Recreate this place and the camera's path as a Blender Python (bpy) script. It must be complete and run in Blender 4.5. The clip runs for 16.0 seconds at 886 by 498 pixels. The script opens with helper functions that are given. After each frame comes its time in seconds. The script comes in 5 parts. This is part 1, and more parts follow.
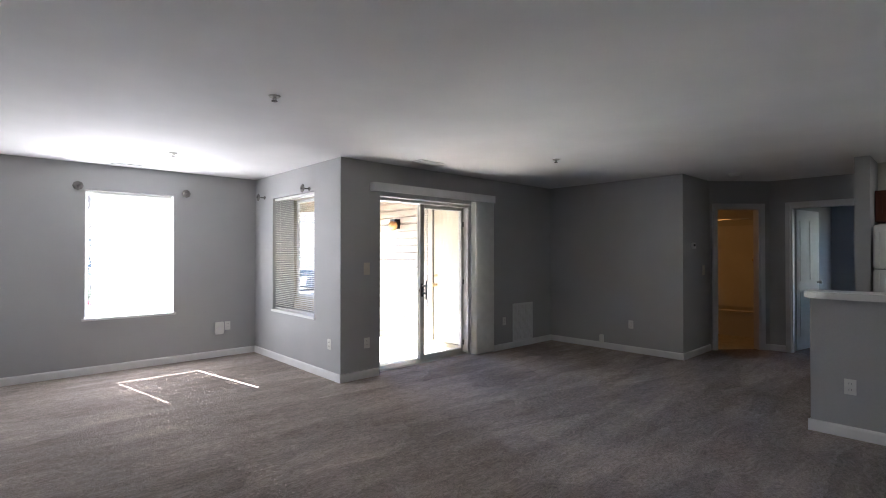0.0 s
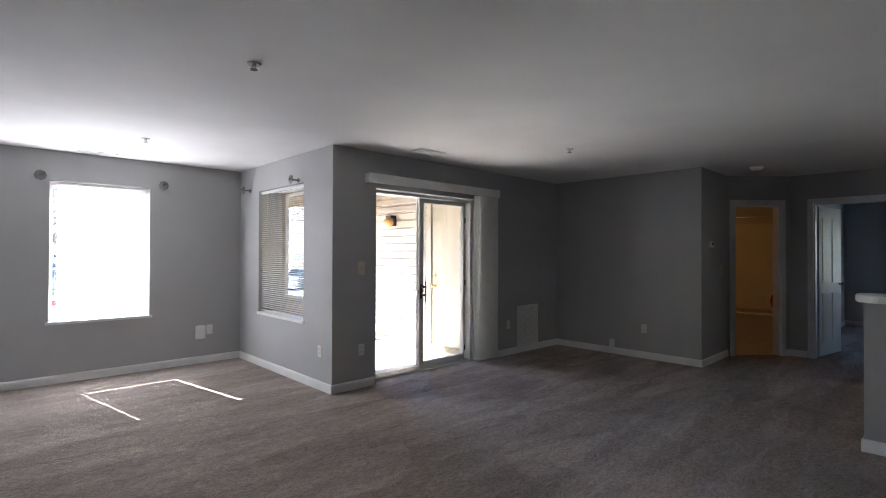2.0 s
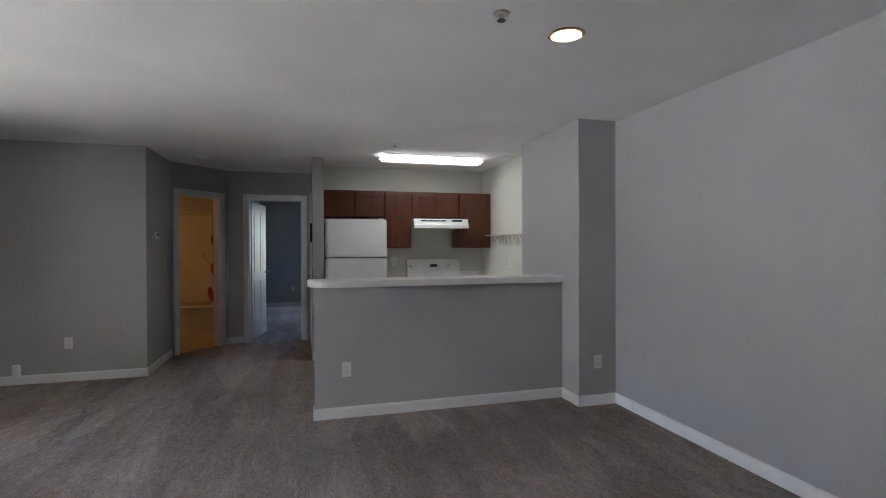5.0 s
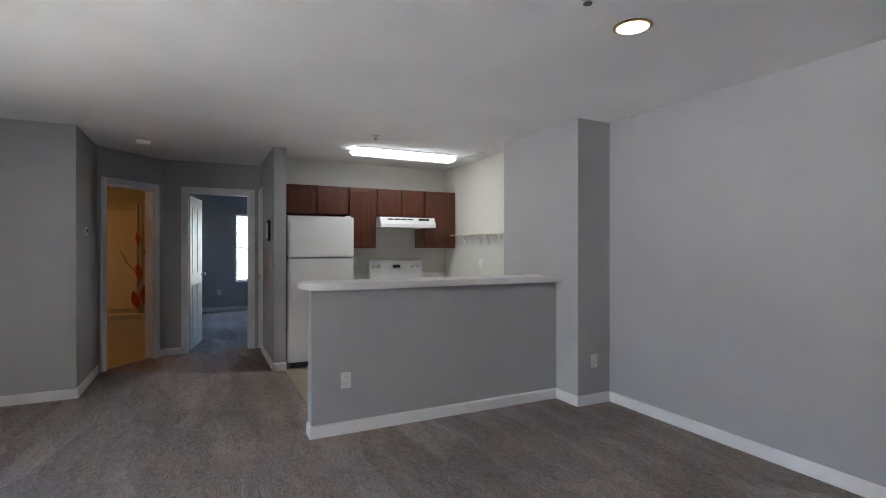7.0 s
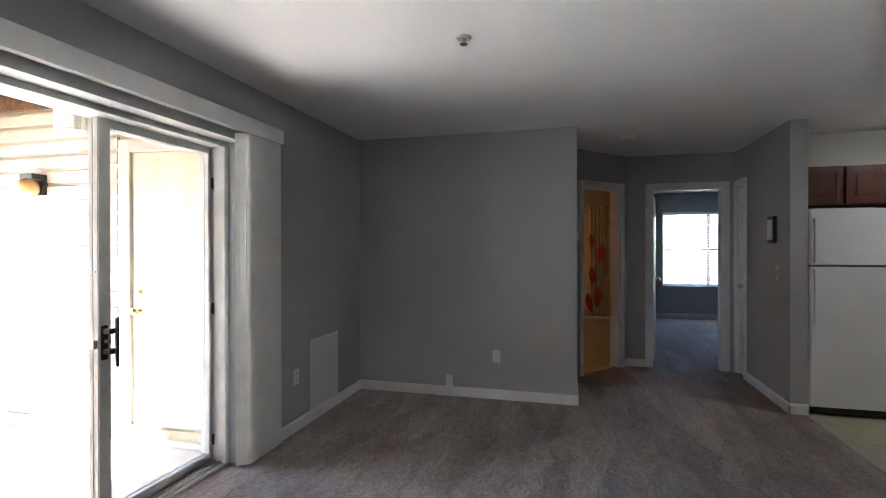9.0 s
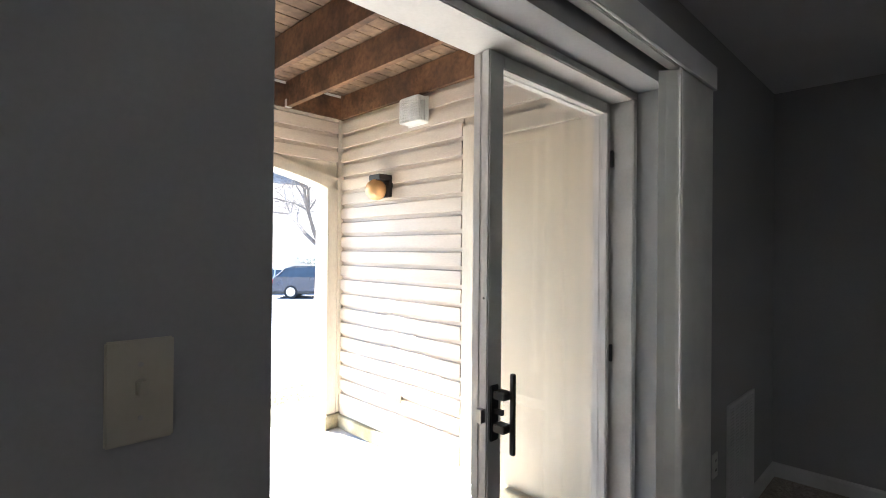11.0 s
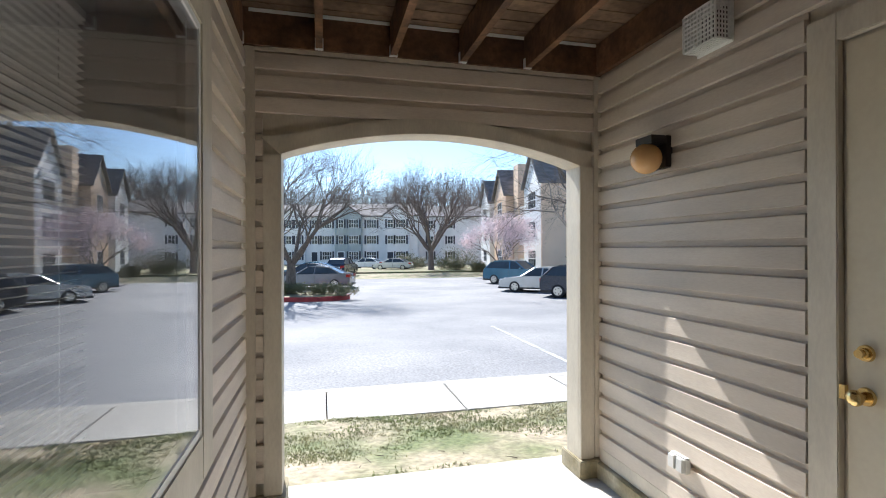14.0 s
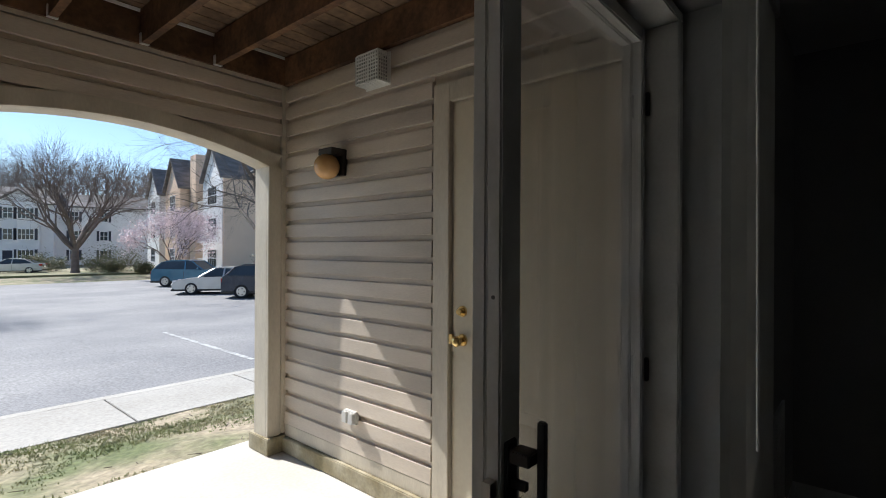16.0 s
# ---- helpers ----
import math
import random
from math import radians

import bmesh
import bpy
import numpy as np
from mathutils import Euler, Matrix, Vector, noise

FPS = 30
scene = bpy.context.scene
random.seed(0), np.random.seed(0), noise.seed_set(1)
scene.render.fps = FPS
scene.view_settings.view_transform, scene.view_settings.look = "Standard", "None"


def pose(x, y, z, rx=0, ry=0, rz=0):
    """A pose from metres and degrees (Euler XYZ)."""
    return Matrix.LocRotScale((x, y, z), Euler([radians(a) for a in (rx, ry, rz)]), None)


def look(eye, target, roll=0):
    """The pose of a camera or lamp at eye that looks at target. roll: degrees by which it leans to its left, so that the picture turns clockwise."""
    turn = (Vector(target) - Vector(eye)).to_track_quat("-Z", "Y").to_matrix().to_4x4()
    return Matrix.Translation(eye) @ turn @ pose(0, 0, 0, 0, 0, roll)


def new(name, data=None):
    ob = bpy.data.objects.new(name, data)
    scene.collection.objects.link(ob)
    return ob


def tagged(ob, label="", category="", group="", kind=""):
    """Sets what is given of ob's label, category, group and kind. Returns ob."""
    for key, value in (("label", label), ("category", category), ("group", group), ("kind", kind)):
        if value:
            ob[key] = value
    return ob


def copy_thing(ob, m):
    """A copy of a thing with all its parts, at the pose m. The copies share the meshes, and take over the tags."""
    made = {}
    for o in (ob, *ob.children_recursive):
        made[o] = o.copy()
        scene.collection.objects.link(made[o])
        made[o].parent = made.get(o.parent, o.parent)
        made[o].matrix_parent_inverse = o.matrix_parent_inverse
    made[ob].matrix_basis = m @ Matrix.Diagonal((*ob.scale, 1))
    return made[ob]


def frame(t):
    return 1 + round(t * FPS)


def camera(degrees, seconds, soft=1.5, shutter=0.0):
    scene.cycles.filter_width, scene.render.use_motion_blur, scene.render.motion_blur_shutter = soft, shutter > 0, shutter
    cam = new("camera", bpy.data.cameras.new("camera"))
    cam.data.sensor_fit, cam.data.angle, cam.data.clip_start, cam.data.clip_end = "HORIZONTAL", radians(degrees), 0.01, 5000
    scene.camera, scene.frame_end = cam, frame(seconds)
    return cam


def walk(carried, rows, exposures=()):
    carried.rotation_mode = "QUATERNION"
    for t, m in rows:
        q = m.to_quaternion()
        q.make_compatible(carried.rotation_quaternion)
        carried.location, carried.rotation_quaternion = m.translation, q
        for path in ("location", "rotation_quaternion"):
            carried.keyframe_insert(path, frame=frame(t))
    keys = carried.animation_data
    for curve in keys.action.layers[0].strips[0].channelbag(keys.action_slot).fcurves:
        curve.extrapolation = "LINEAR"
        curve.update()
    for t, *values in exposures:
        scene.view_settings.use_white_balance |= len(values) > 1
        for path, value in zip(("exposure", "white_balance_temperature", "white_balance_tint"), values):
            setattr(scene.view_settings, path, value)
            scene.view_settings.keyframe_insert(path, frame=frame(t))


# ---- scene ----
cam = camera(84.2, 16.0, soft=1.0)
PATH = [
    (0, (0.363, 0.47, 1.395), (1.723, 1.936, 1.413), 0.0),
    (0.5, (0.414, 0.54, 1.39), (1.757, 2.021, 1.41), 0.1),
    (1, (0.451, 0.673, 1.402), (1.673, 2.256, 1.419), 0.1),
    (1.5, (0.53, 0.774, 1.386), (1.696, 2.398, 1.401), 0.1),
    (2, (0.627, 0.89, 1.381), (2.007, 2.337, 1.397), 0.2),
    (2.5, (0.662, 0.975, 1.386), (2.309, 2.11, 1.403), 0.1),
    (3, (0.727, 0.995, 1.397), (2.561, 1.794, 1.41), -0.1),
    (3.3, (0.754, 1.005, 1.441), (2.697, 1.48, 1.425), -0.1),
    (3.5, (0.827, 1.035, 1.434), (2.806, 1.327, 1.429), -0.4),
    (4, (1.012, 1.147, 1.432), (3.012, 1.145, 1.43), -0.3),
    (4.5, (1.109, 1.254, 1.396), (3.09, 0.972, 1.4), -0.3),
    (4.7, (1.134, 1.319, 1.379), (3.096, 0.928, 1.376), -0.3),
    (6.8, (1.59, 1.925, 1.343), (3.355, 0.983, 1.339), 0.1),
    (7, (1.654, 2.039, 1.346), (3.448, 1.154, 1.34), -0.0),
    (7.5, (1.848, 2.278, 1.358), (3.761, 1.694, 1.349), 0.1),
    (8, (2.098, 2.523, 1.393), (4.091, 2.357, 1.384), 0.0),
    (8.5, (2.351, 2.797, 1.39), (4.335, 3.049, 1.38), 0.0),
    (9, (2.574, 3.069, 1.388), (4.506, 3.583, 1.381), -0.1),
    (9.2, (2.641, 3.191, 1.4), (4.539, 3.823, 1.388), -0.3),
    (9.5, (2.845, 3.338, 1.416), (4.673, 4.149, 1.407), -0.1),
    (10, (3.061, 3.659, 1.414), (4.697, 4.81, 1.393), 0.0),
    (10.2, (3.082, 3.824, 1.408), (4.673, 5.036, 1.401), 0.1),
    (12.3, (3.748, 4.885, 1.419), (4.742, 6.621, 1.406), -0.1),
    (12.5, (3.765, 4.954, 1.413), (4.689, 6.728, 1.406), -0.3),
    (13, (3.87, 5.047, 1.414), (4.593, 6.912, 1.408), -0.2),
    (13.5, (3.898, 5.087, 1.411), (4.482, 7.0, 1.408), -0.2),
    (14, (3.899, 5.103, 1.399), (4.377, 7.045, 1.4), -0.2),
    (14.5, (3.882, 5.078, 1.389), (4.315, 7.03, 1.391), -0.2),
    (15, (3.798, 5.025, 1.376), (4.336, 6.951, 1.379), -0.1),
    (15.5, (3.745, 4.925, 1.371), (4.715, 6.674, 1.372), -0.1),
    (16, (3.705, 4.809, 1.358), (5.224, 6.11, 1.36), 0.3),
]
EXPOSURES = [(0, 4.35, 5900, 14), (1.5, 4.25, 5900, 14), (2.5, 3.85, 5900, 14), (3.5, 4.05, 5900, 14), (4.5, 4.65, 5900, 14), (7, 5.2, 5900, 14), (8.5, 5.0, 5900, 14), (9.5, 4.65, 5900, 14), (10.2, 4.25, 5900, 13), (12.3, 2.3, 6000, 12), (13.0, 1.78, 6000, 11), (14.0, 1.18, 6000, 10), (15, 0.85, 6050, 10), (16.0, 0.7, 6100, 10)]
walk(cam, [(t, look(eye, target, roll)) for t, eye, target, roll in PATH], EXPOSURES)

# ---- light ----
world = bpy.data.worlds.new("sky")
scene.world = world
world.use_nodes = True
wn = world.node_tree
sky = wn.nodes.new("ShaderNodeTexSky")
sky.sky_type, sky.sun_disc = "NISHITA", False
SUN_FROM = Vector((-0.19, 1.0, 1.0)).normalized()
sky.ozone_density, sky.dust_density = 3.0, 0.2
sky.sun_elevation = math.asin(SUN_FROM.z)
sky.sun_rotation = math.atan2(SUN_FROM.x, SUN_FROM.y)
wn.links.new(sky.outputs[0], wn.nodes["Background"].inputs[0])
wn.nodes["Background"].inputs[1].default_value = 0.10
sun = new("sun", bpy.data.lights.new("sun", "SUN"))
sun.data.energy, sun.data.angle, sun.data.color = 5.0, radians(0.5), (1.0, 0.95, 0.88)
sun.matrix_basis = look(SUN_FROM * 30, (0, 0, 0))


def lamp(name, place, power, colour, size, size_y=None, aim=(0, 0, -1)):
    lt = bpy.data.lights.new(name, "AREA")
    lt.energy, lt.color, lt.size = power, colour, size
    if size_y:
        lt.shape, lt.size_y = "RECTANGLE", size_y
    ob = new(name, lt)
    ob.matrix_basis = look(place, Vector(place) + Vector(aim))
    return ob


lamp("kitchen_tube_light", (6.90, -0.06, 2.33), 0.18, (1.0, 0.97, 0.88), 0.24, 1.15)
lamp("recessed_light", (3.42, 0.12, 2.425), 0.035, (1.0, 0.86, 0.62), 0.12)
lamp("bay_window_daylight", (1.64, 7.415, 1.385), 2.3, (1.0, 0.98, 0.95), 0.87, 1.42, (0, -1, 0))
lamp("bathroom_light", (9.1, 3.7, 2.3), 0.14, (1.0, 0.45, 0.12), 0.3)


# ---- materials ----
def mat(name, base, rough=0.6, var=0.12, scale=3.0, fine=40.0, bump=0.15, metal=0.0, other=None, mix=0.0, stretch=(1, 1, 1), per="", dist=0.004, spec=0.5):
    """A surface with variation at a large and a fine scale; other: a second colour that shows in patches."""
    m = bpy.data.materials.new(name)
    m.use_nodes = True
    nt = m.node_tree
    b = nt.nodes["Principled BSDF"]
    b.inputs["Roughness"].default_value, b.inputs["Metallic"].default_value = rough, metal
    b.inputs["Specular IOR Level"].default_value = spec
    tc = nt.nodes.new("ShaderNodeTexCoord")
    mp = nt.nodes.new("ShaderNodeMapping")
    mp.inputs["Scale"].default_value = stretch
    nt.links.new(tc.outputs["Object"], mp.inputs[0])
    big, small = nt.nodes.new("ShaderNodeTexNoise"), nt.nodes.new("ShaderNodeTexNoise")
    big.inputs["Scale"].default_value, small.inputs["Scale"].default_value = scale, fine
    big.inputs["Detail"].default_value = small.inputs["Detail"].default_value = 3
    for n in (big, small):
        nt.links.new(mp.outputs[0], n.inputs["Vector"])
    ramp = nt.nodes.new("ShaderNodeValToRGB")
    c = Vector(base)
    o = Vector(other) if other else c * (1 - var)
    lo = c.lerp(o, mix) if other else c * (1 + var)
    ramp.color_ramp.elements[0].position, ramp.color_ramp.elements[1].position = 0.35, 0.65
    ramp.color_ramp.elements[0].color = (*[min(v, 1) for v in lo], 1)
    ramp.color_ramp.elements[1].color = (*[min(v, 1) for v in o], 1)
    nt.links.new(big.outputs[0], ramp.inputs[0])
    mul = nt.nodes.new("ShaderNodeMix")
    mul.data_type, mul.blend_type = "RGBA", "OVERLAY"
    mul.inputs[0].default_value = min(1.0, var * 1.5)
    nt.links.new(ramp.outputs[0], mul.inputs[6])
    nt.links.new(small.outputs[0], mul.inputs[7])
    out = mul.outputs[2]
    if per:
        hsv = nt.nodes.new("ShaderNodeHueSaturation")
        src = nt.nodes.new("ShaderNodeObjectInfo" if per == "object" else "ShaderNodeNewGeometry")
        mr = nt.nodes.new("ShaderNodeMapRange")
        mr.inputs[3].default_value, mr.inputs[4].default_value = 0.8, 1.15
        nt.links.new(src.outputs["Random" if per == "object" else "Random Per Island"], mr.inputs[0])
        nt.links.new(mr.outputs[0], hsv.inputs["Value"])
        nt.links.new(out, hsv.inputs["Color"])
        out = hsv.outputs[0]
    nt.links.new(out, b.inputs["Base Color"])
    if bump:
        bp = nt.nodes.new("ShaderNodeBump")
        bp.inputs["Strength"].default_value, bp.inputs["Distance"].default_value = bump, dist
        nt.links.new(small.outputs[0], bp.inputs["Height"])
        nt.links.new(bp.outputs[0], b.inputs["Normal"])
    return m


def glow(name, colour, strength):
    m = mat(name, (0.8, 0.8, 0.8), 0.4, bump=0)
    b = m.node_tree.nodes["Principled BSDF"]
    b.inputs["Emission Color"].default_value, b.inputs["Emission Strength"].default_value = (*colour, 1), strength
    return m


def glass_mat(name, tint=(1, 1, 1), rough=0.0):
    m = bpy.data.materials.new(name)
    m.use_nodes = True
    nt = m.node_tree
    nt.nodes.remove(nt.nodes["Principled BSDF"])
    tr, gl, fr, mx = (nt.nodes.new("ShaderNode" + k) for k in ("BsdfTransparent", "BsdfGlossy", "LayerWeight", "MixShader"))
    tr.inputs[0].default_value, gl.inputs["Roughness"].default_value = (*tint, 1), rough
    mr = nt.nodes.new("ShaderNodeMath")
    mr.operation = "POWER"
    mr.inputs[1].default_value = 3.0
    ad = nt.nodes.new("ShaderNodeMath")
    ad.operation, ad.use_clamp = "MULTIPLY_ADD", True
    ad.inputs[1].default_value, ad.inputs[2].default_value = 0.85, 0.05
    nt.links.new(fr.outputs["Facing"], mr.inputs[0])
    nt.links.new(mr.outputs[0], ad.inputs[0])
    nt.links.new(ad.outputs[0], mx.inputs[0])
    nt.links.new(tr.outputs[0], mx.inputs[1])
    nt.links.new(gl.outputs[0], mx.inputs[2])
    nt.links.new(mx.outputs[0], nt.nodes["Material Output"].inputs[0])
    return m


def slat_mat(name, through_share):
    """White vinyl that lets part of the light through."""
    m = bpy.data.materials.new(name)
    m.use_nodes = True
    nt = m.node_tree
    b = nt.nodes["Principled BSDF"]
    b.inputs["Base Color"].default_value, b.inputs["Roughness"].default_value = (0.82, 0.81, 0.78, 1), 0.45
    tl, mx = nt.nodes.new("ShaderNodeBsdfTranslucent"), nt.nodes.new("ShaderNodeMixShader")
    tl.inputs[0].default_value = (0.9, 0.9, 0.88, 1)
    mx.inputs[0].default_value = through_share
    nt.links.new(b.outputs[0], mx.inputs[1])
    nt.links.new(tl.outputs[0], mx.inputs[2])
    nt.links.new(mx.outputs[0], nt.nodes["Material Output"].inputs[0])
    return m


def carpet_mat():
    """Cut-pile carpet: tufts, lumps of crushed pile, and wedges of nap combed by a vacuum cleaner."""
    m = mat("carpet", (0.37, 0.315, 0.285), 0.95, 0.12, 1.2, 120, 0.8, dist=0.012, spec=0.05)
    nt = m.node_tree
    b = nt.nodes["Principled BSDF"]
    src = b.inputs["Base Color"].links[0].from_socket
    bumped = b.inputs["Normal"].links[0].from_node
    tc = nt.nodes.new("ShaderNodeTexCoord")

    def node(kind, **values):
        n = nt.nodes.new("ShaderNode" + kind)
        for key, v in values.items():
            n.inputs[key].default_value = v
        return n

    def shade(fac, dark, light, lo, hi, share):
        nonlocal src
        rp, mx = node("ValToRGB"), node("Mix")
        rp.color_ramp.elements[0].position, rp.color_ramp.elements[1].position = lo, hi
        rp.color_ramp.elements[0].color, rp.color_ramp.elements[1].color = (dark, dark, dark, 1), (light, light, light, 1)
        mx.data_type, mx.blend_type = "RGBA", "OVERLAY"
        mx.inputs[0].default_value = share
        nt.links.new(fac, rp.inputs[0])
        nt.links.new(src, mx.inputs[6])
        nt.links.new(rp.outputs[0], mx.inputs[7])
        src = mx.outputs[2]
        return rp.outputs[0]

    # the pushed-about coordinates
    warp = node("TexNoise", Scale=2.2, Detail=4.0)
    off = node("VectorMath")
    off.operation = "MULTIPLY_ADD"
    off.inputs[1].default_value = (0.5, 0.16, 0)
    nt.links.new(tc.outputs["Object"], warp.inputs["Vector"])
    nt.links.new(warp.outputs["Color"], off.inputs[0])
    nt.links.new(tc.outputs["Object"], off.inputs[2])
    # long cells of nap, each leaning its own way
    for turn, size, dark, light, share in ((0.12, (0.75, 3.1, 1), 0.38, 0.60, 0.45),):
        mp, vo = node("Mapping", Rotation=(0, 0, turn), Scale=size), node("TexVoronoi", Scale=1.0, Randomness=0.85)
        sep = node("SeparateColor")
        nt.links.new(off.outputs[0], mp.inputs[0])
        nt.links.new(mp.outputs[0], vo.inputs["Vector"])
        nt.links.new(vo.outputs["Color"], sep.inputs[0])
        shade(sep.outputs[0], dark, light, 0.25, 0.75, share)
    # rows of wedges that point to the end wall, where the cleaner was pulled back
    sx = node("SeparateXYZ")
    nt.links.new(off.outputs[0], sx.inputs[0])

    def math_node(op, a, v, w=None):
        n = node("Math")
        n.operation = op
        nt.links.new(a, n.inputs[0])
        if w is None:
            n.inputs[1].default_value = v
        else:
            nt.links.new(w, n.inputs[1])
        return n.outputs[0]

    across = math_node("PINGPONG", math_node("MULTIPLY", sx.outputs[1], 3.4), 0.5)
    along = math_node("PINGPONG", math_node("MULTIPLY", math_node("SUBTRACT", sx.outputs[0], 7.40), 0.55), 0.5)
    wedge = math_node("SUBTRACT", math_node("ADD", across, 0.5), 0.0, along)
    shade(wedge, 0.43, 0.60, 0.42, 0.59, 0.4)
    # crushed pile, in two sizes, with relief
    for size, scale, dark, light, lo, hi, share, lift in (((1, 2.2, 1), 9, 0.38, 0.58, 0.36, 0.62, 0.5, 0.022), ((1, 1.3, 1), 46, 0.28, 0.66, 0.36, 0.64, 0.55, 0.012)):
        mp, nz = node("Mapping", Rotation=(0, 0, 0.35), Scale=size), node("TexNoise", Scale=scale, Detail=4.0, Distortion=1.2)
        nt.links.new(off.outputs[0], mp.inputs[0])
        nt.links.new(mp.outputs[0], nz.inputs["Vector"])
        out = shade(nz.outputs[0], dark, light, lo, hi, share)
        bp = node("Bump", Strength=0.7, Distance=lift)
        nt.links.new(out, bp.inputs["Height"])
        nt.links.new(bp.outputs[0], bumped.inputs["Normal"])
        bumped = bp
    nt.links.new(src, b.inputs["Base Color"])
    return m


PAINT = mat("wall_paint", (0.408, 0.409, 0.409), 0.7, 0.04, 0.8, 90, 0.12)
CREAM = mat("kitchen_paint", (0.60, 0.59, 0.53), 0.7, 0.04, 0.8, 90, 0.12)
CEIL = mat("ceiling_paint", (0.85, 0.845, 0.84), 0.85, 0.03, 1.5, 120, 0.25)
TRIM = mat("white_trim", (0.78, 0.78, 0.77), 0.4, 0.04, 5, 60, 0.05)
PLASTIC = mat("white_plastic", (0.76, 0.76, 0.72), 0.35, 0.04, 9, 80, 0.03)
CARPET = carpet_mat()
VINYL = mat("vinyl_floor", (0.46, 0.42, 0.3), 0.35, 0.15, 5, 25, 0.05, other=(0.36, 0.33, 0.22))
ENAMEL = mat("white_enamel", (0.8, 0.8, 0.79), 0.25, 0.03, 3, 200, 0.06)
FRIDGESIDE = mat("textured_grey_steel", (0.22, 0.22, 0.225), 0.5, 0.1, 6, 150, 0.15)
IVORY = mat("ivory_plastic", (0.62, 0.58, 0.47), 0.4, 0.05, 9, 80, 0.03)
DARKSIDE = mat("dark_grey_steel", (0.05, 0.05, 0.055), 0.5, 0.1)
BLACK = mat("black_plastic", (0.012, 0.012, 0.013), 0.35, 0.1)
CHERRY = mat("cherry_wood", (0.105, 0.032, 0.014), 0.35, 0.25, 4, 30, 0.08, other=(0.075, 0.02, 0.009), stretch=(6, 6, 0.7))
LAMINATE = mat("white_laminate", (0.74, 0.73, 0.71), 0.3, 0.05, 4, 120, 0.03)
CHROME = mat("brushed_nickel", (0.6, 0.58, 0.54), 0.28, 0.08, metal=1.0, bump=0.03)
BRASS = mat("brass", (0.8, 0.58, 0.25), 0.22, 0.1, metal=1.0, bump=0.03)
BRONZE = mat("dark_bronze", (0.035, 0.03, 0.027), 0.45, 0.2, metal=0.5)
PEWTER = mat("aged_pewter", (0.16, 0.15, 0.14), 0.5, 0.3, 20, 90, 0.4, metal=0.6)
ALU = mat("white_aluminium", (0.62, 0.61, 0.58), 0.4, 0.08, 6, 90, 0.06)
GLASS = glass_mat("window_glass")
SIDING = mat("almond_vinyl_siding", (0.58, 0.50, 0.41), 0.55, 0.1, 1.5, 30, 0.15, stretch=(1, 1, 5), per="object")
EXTRIM = mat("almond_trim", (0.56, 0.50, 0.40), 0.5, 0.1, 2, 30, 0.1, stretch=(3, 3, 1))
DOORPAINT = mat("almond_door", (0.60, 0.53, 0.40), 0.5, 0.06, 1.5, 40, 0.08)
JOIST = mat("stained_joist", (0.19, 0.095, 0.045), 0.75, 0.5, 5, 30, 0.6, other=(0.07, 0.035, 0.018), per="object")
DECKWOOD = mat("deck_board", (0.22, 0.14, 0.085), 0.8, 0.4, 3, 25, 0.5, other=(0.10, 0.06, 0.035), per="object")
CONCRETE = mat("concrete", (0.62, 0.59, 0.53), 0.85, 0.12, 1.2, 45, 0.4, other=(0.52, 0.49, 0.43))
MOSSY = mat("stained_concrete", (0.44, 0.39, 0.28), 0.9, 0.3, 5, 40, 0.5, other=(0.24, 0.2, 0.11))
ASPHALT = mat("asphalt", (0.25, 0.246, 0.242), 0.85, 0.5, 0.35, 26, 0.6, other=(0.175, 0.175, 0.18), dist=0.01)
SOIL = mat("dry_soil", (0.38, 0.31, 0.22), 0.95, 0.5, 1.3, 16, 0.9, other=(0.12, 0.14, 0.055), mix=0.1, dist=0.02)
PAVING = mat("pavement_concrete", (0.44, 0.42, 0.38), 0.9, 0.2, 0.8, 30, 0.4, other=(0.36, 0.34, 0.30), per="object")
VERGE = mat("verge_turf", (0.16, 0.17, 0.08), 0.95, 0.3, 0.5, 8, 0.5, other=(0.24, 0.2, 0.12))
GRASS = mat("grass_blades", (0.20, 0.24, 0.085), 0.8, 0.3, 2, 9, 0, other=(0.36, 0.32, 0.18), per="island")
BARK = mat("bark", (0.13, 0.105, 0.085), 0.9, 0.3, 4, 30, 0.8, stretch=(4, 4, 1), dist=0.02)
TWIG = mat("far_bark", (0.16, 0.125, 0.11), 0.9, 0.2)
TWIG2 = mat("woods_bark", (0.19, 0.16, 0.15), 0.9, 0.2)
PETAL = mat("pink_blossom", (0.78, 0.64, 0.63), 0.7, 0.2, 3, 9, 0, per="island")
LEAF = mat("shrub_leaf", (0.06, 0.085, 0.03), 0.6, 0.3, 3, 9, 0, other=(0.16, 0.14, 0.05), per="island")
KERBRED = mat("red_kerb_paint", (0.33, 0.035, 0.03), 0.7, 0.25, 3, 30, 0.3)
LINEPAINT = mat("faded_line_paint", (0.36, 0.36, 0.35), 0.8, 0.3, 5, 30, 0.2)
WHITESIDE = mat("white_siding", (0.76, 0.76, 0.76), 0.6, 0.05, 0.5, 20, 0.1)
GREYSIDE = mat("sage_siding", (0.40, 0.44, 0.44), 0.6, 0.05, 0.5, 20, 0.1)
TANSIDE = mat("tan_siding", (0.70, 0.53, 0.385), 0.6, 0.05, 0.5, 20, 0.1)
ROOFING = mat("shingles", (0.15, 0.14, 0.135), 0.9, 0.25, 1, 12, 0.4, stretch=(1, 1, 4))
SHUTTER = mat("dark_shutter", (0.03, 0.035, 0.05), 0.6, 0.1)
DARKGLASS = mat("house_window_glass", (0.03, 0.04, 0.05), 0.06, 0.1, bump=0)
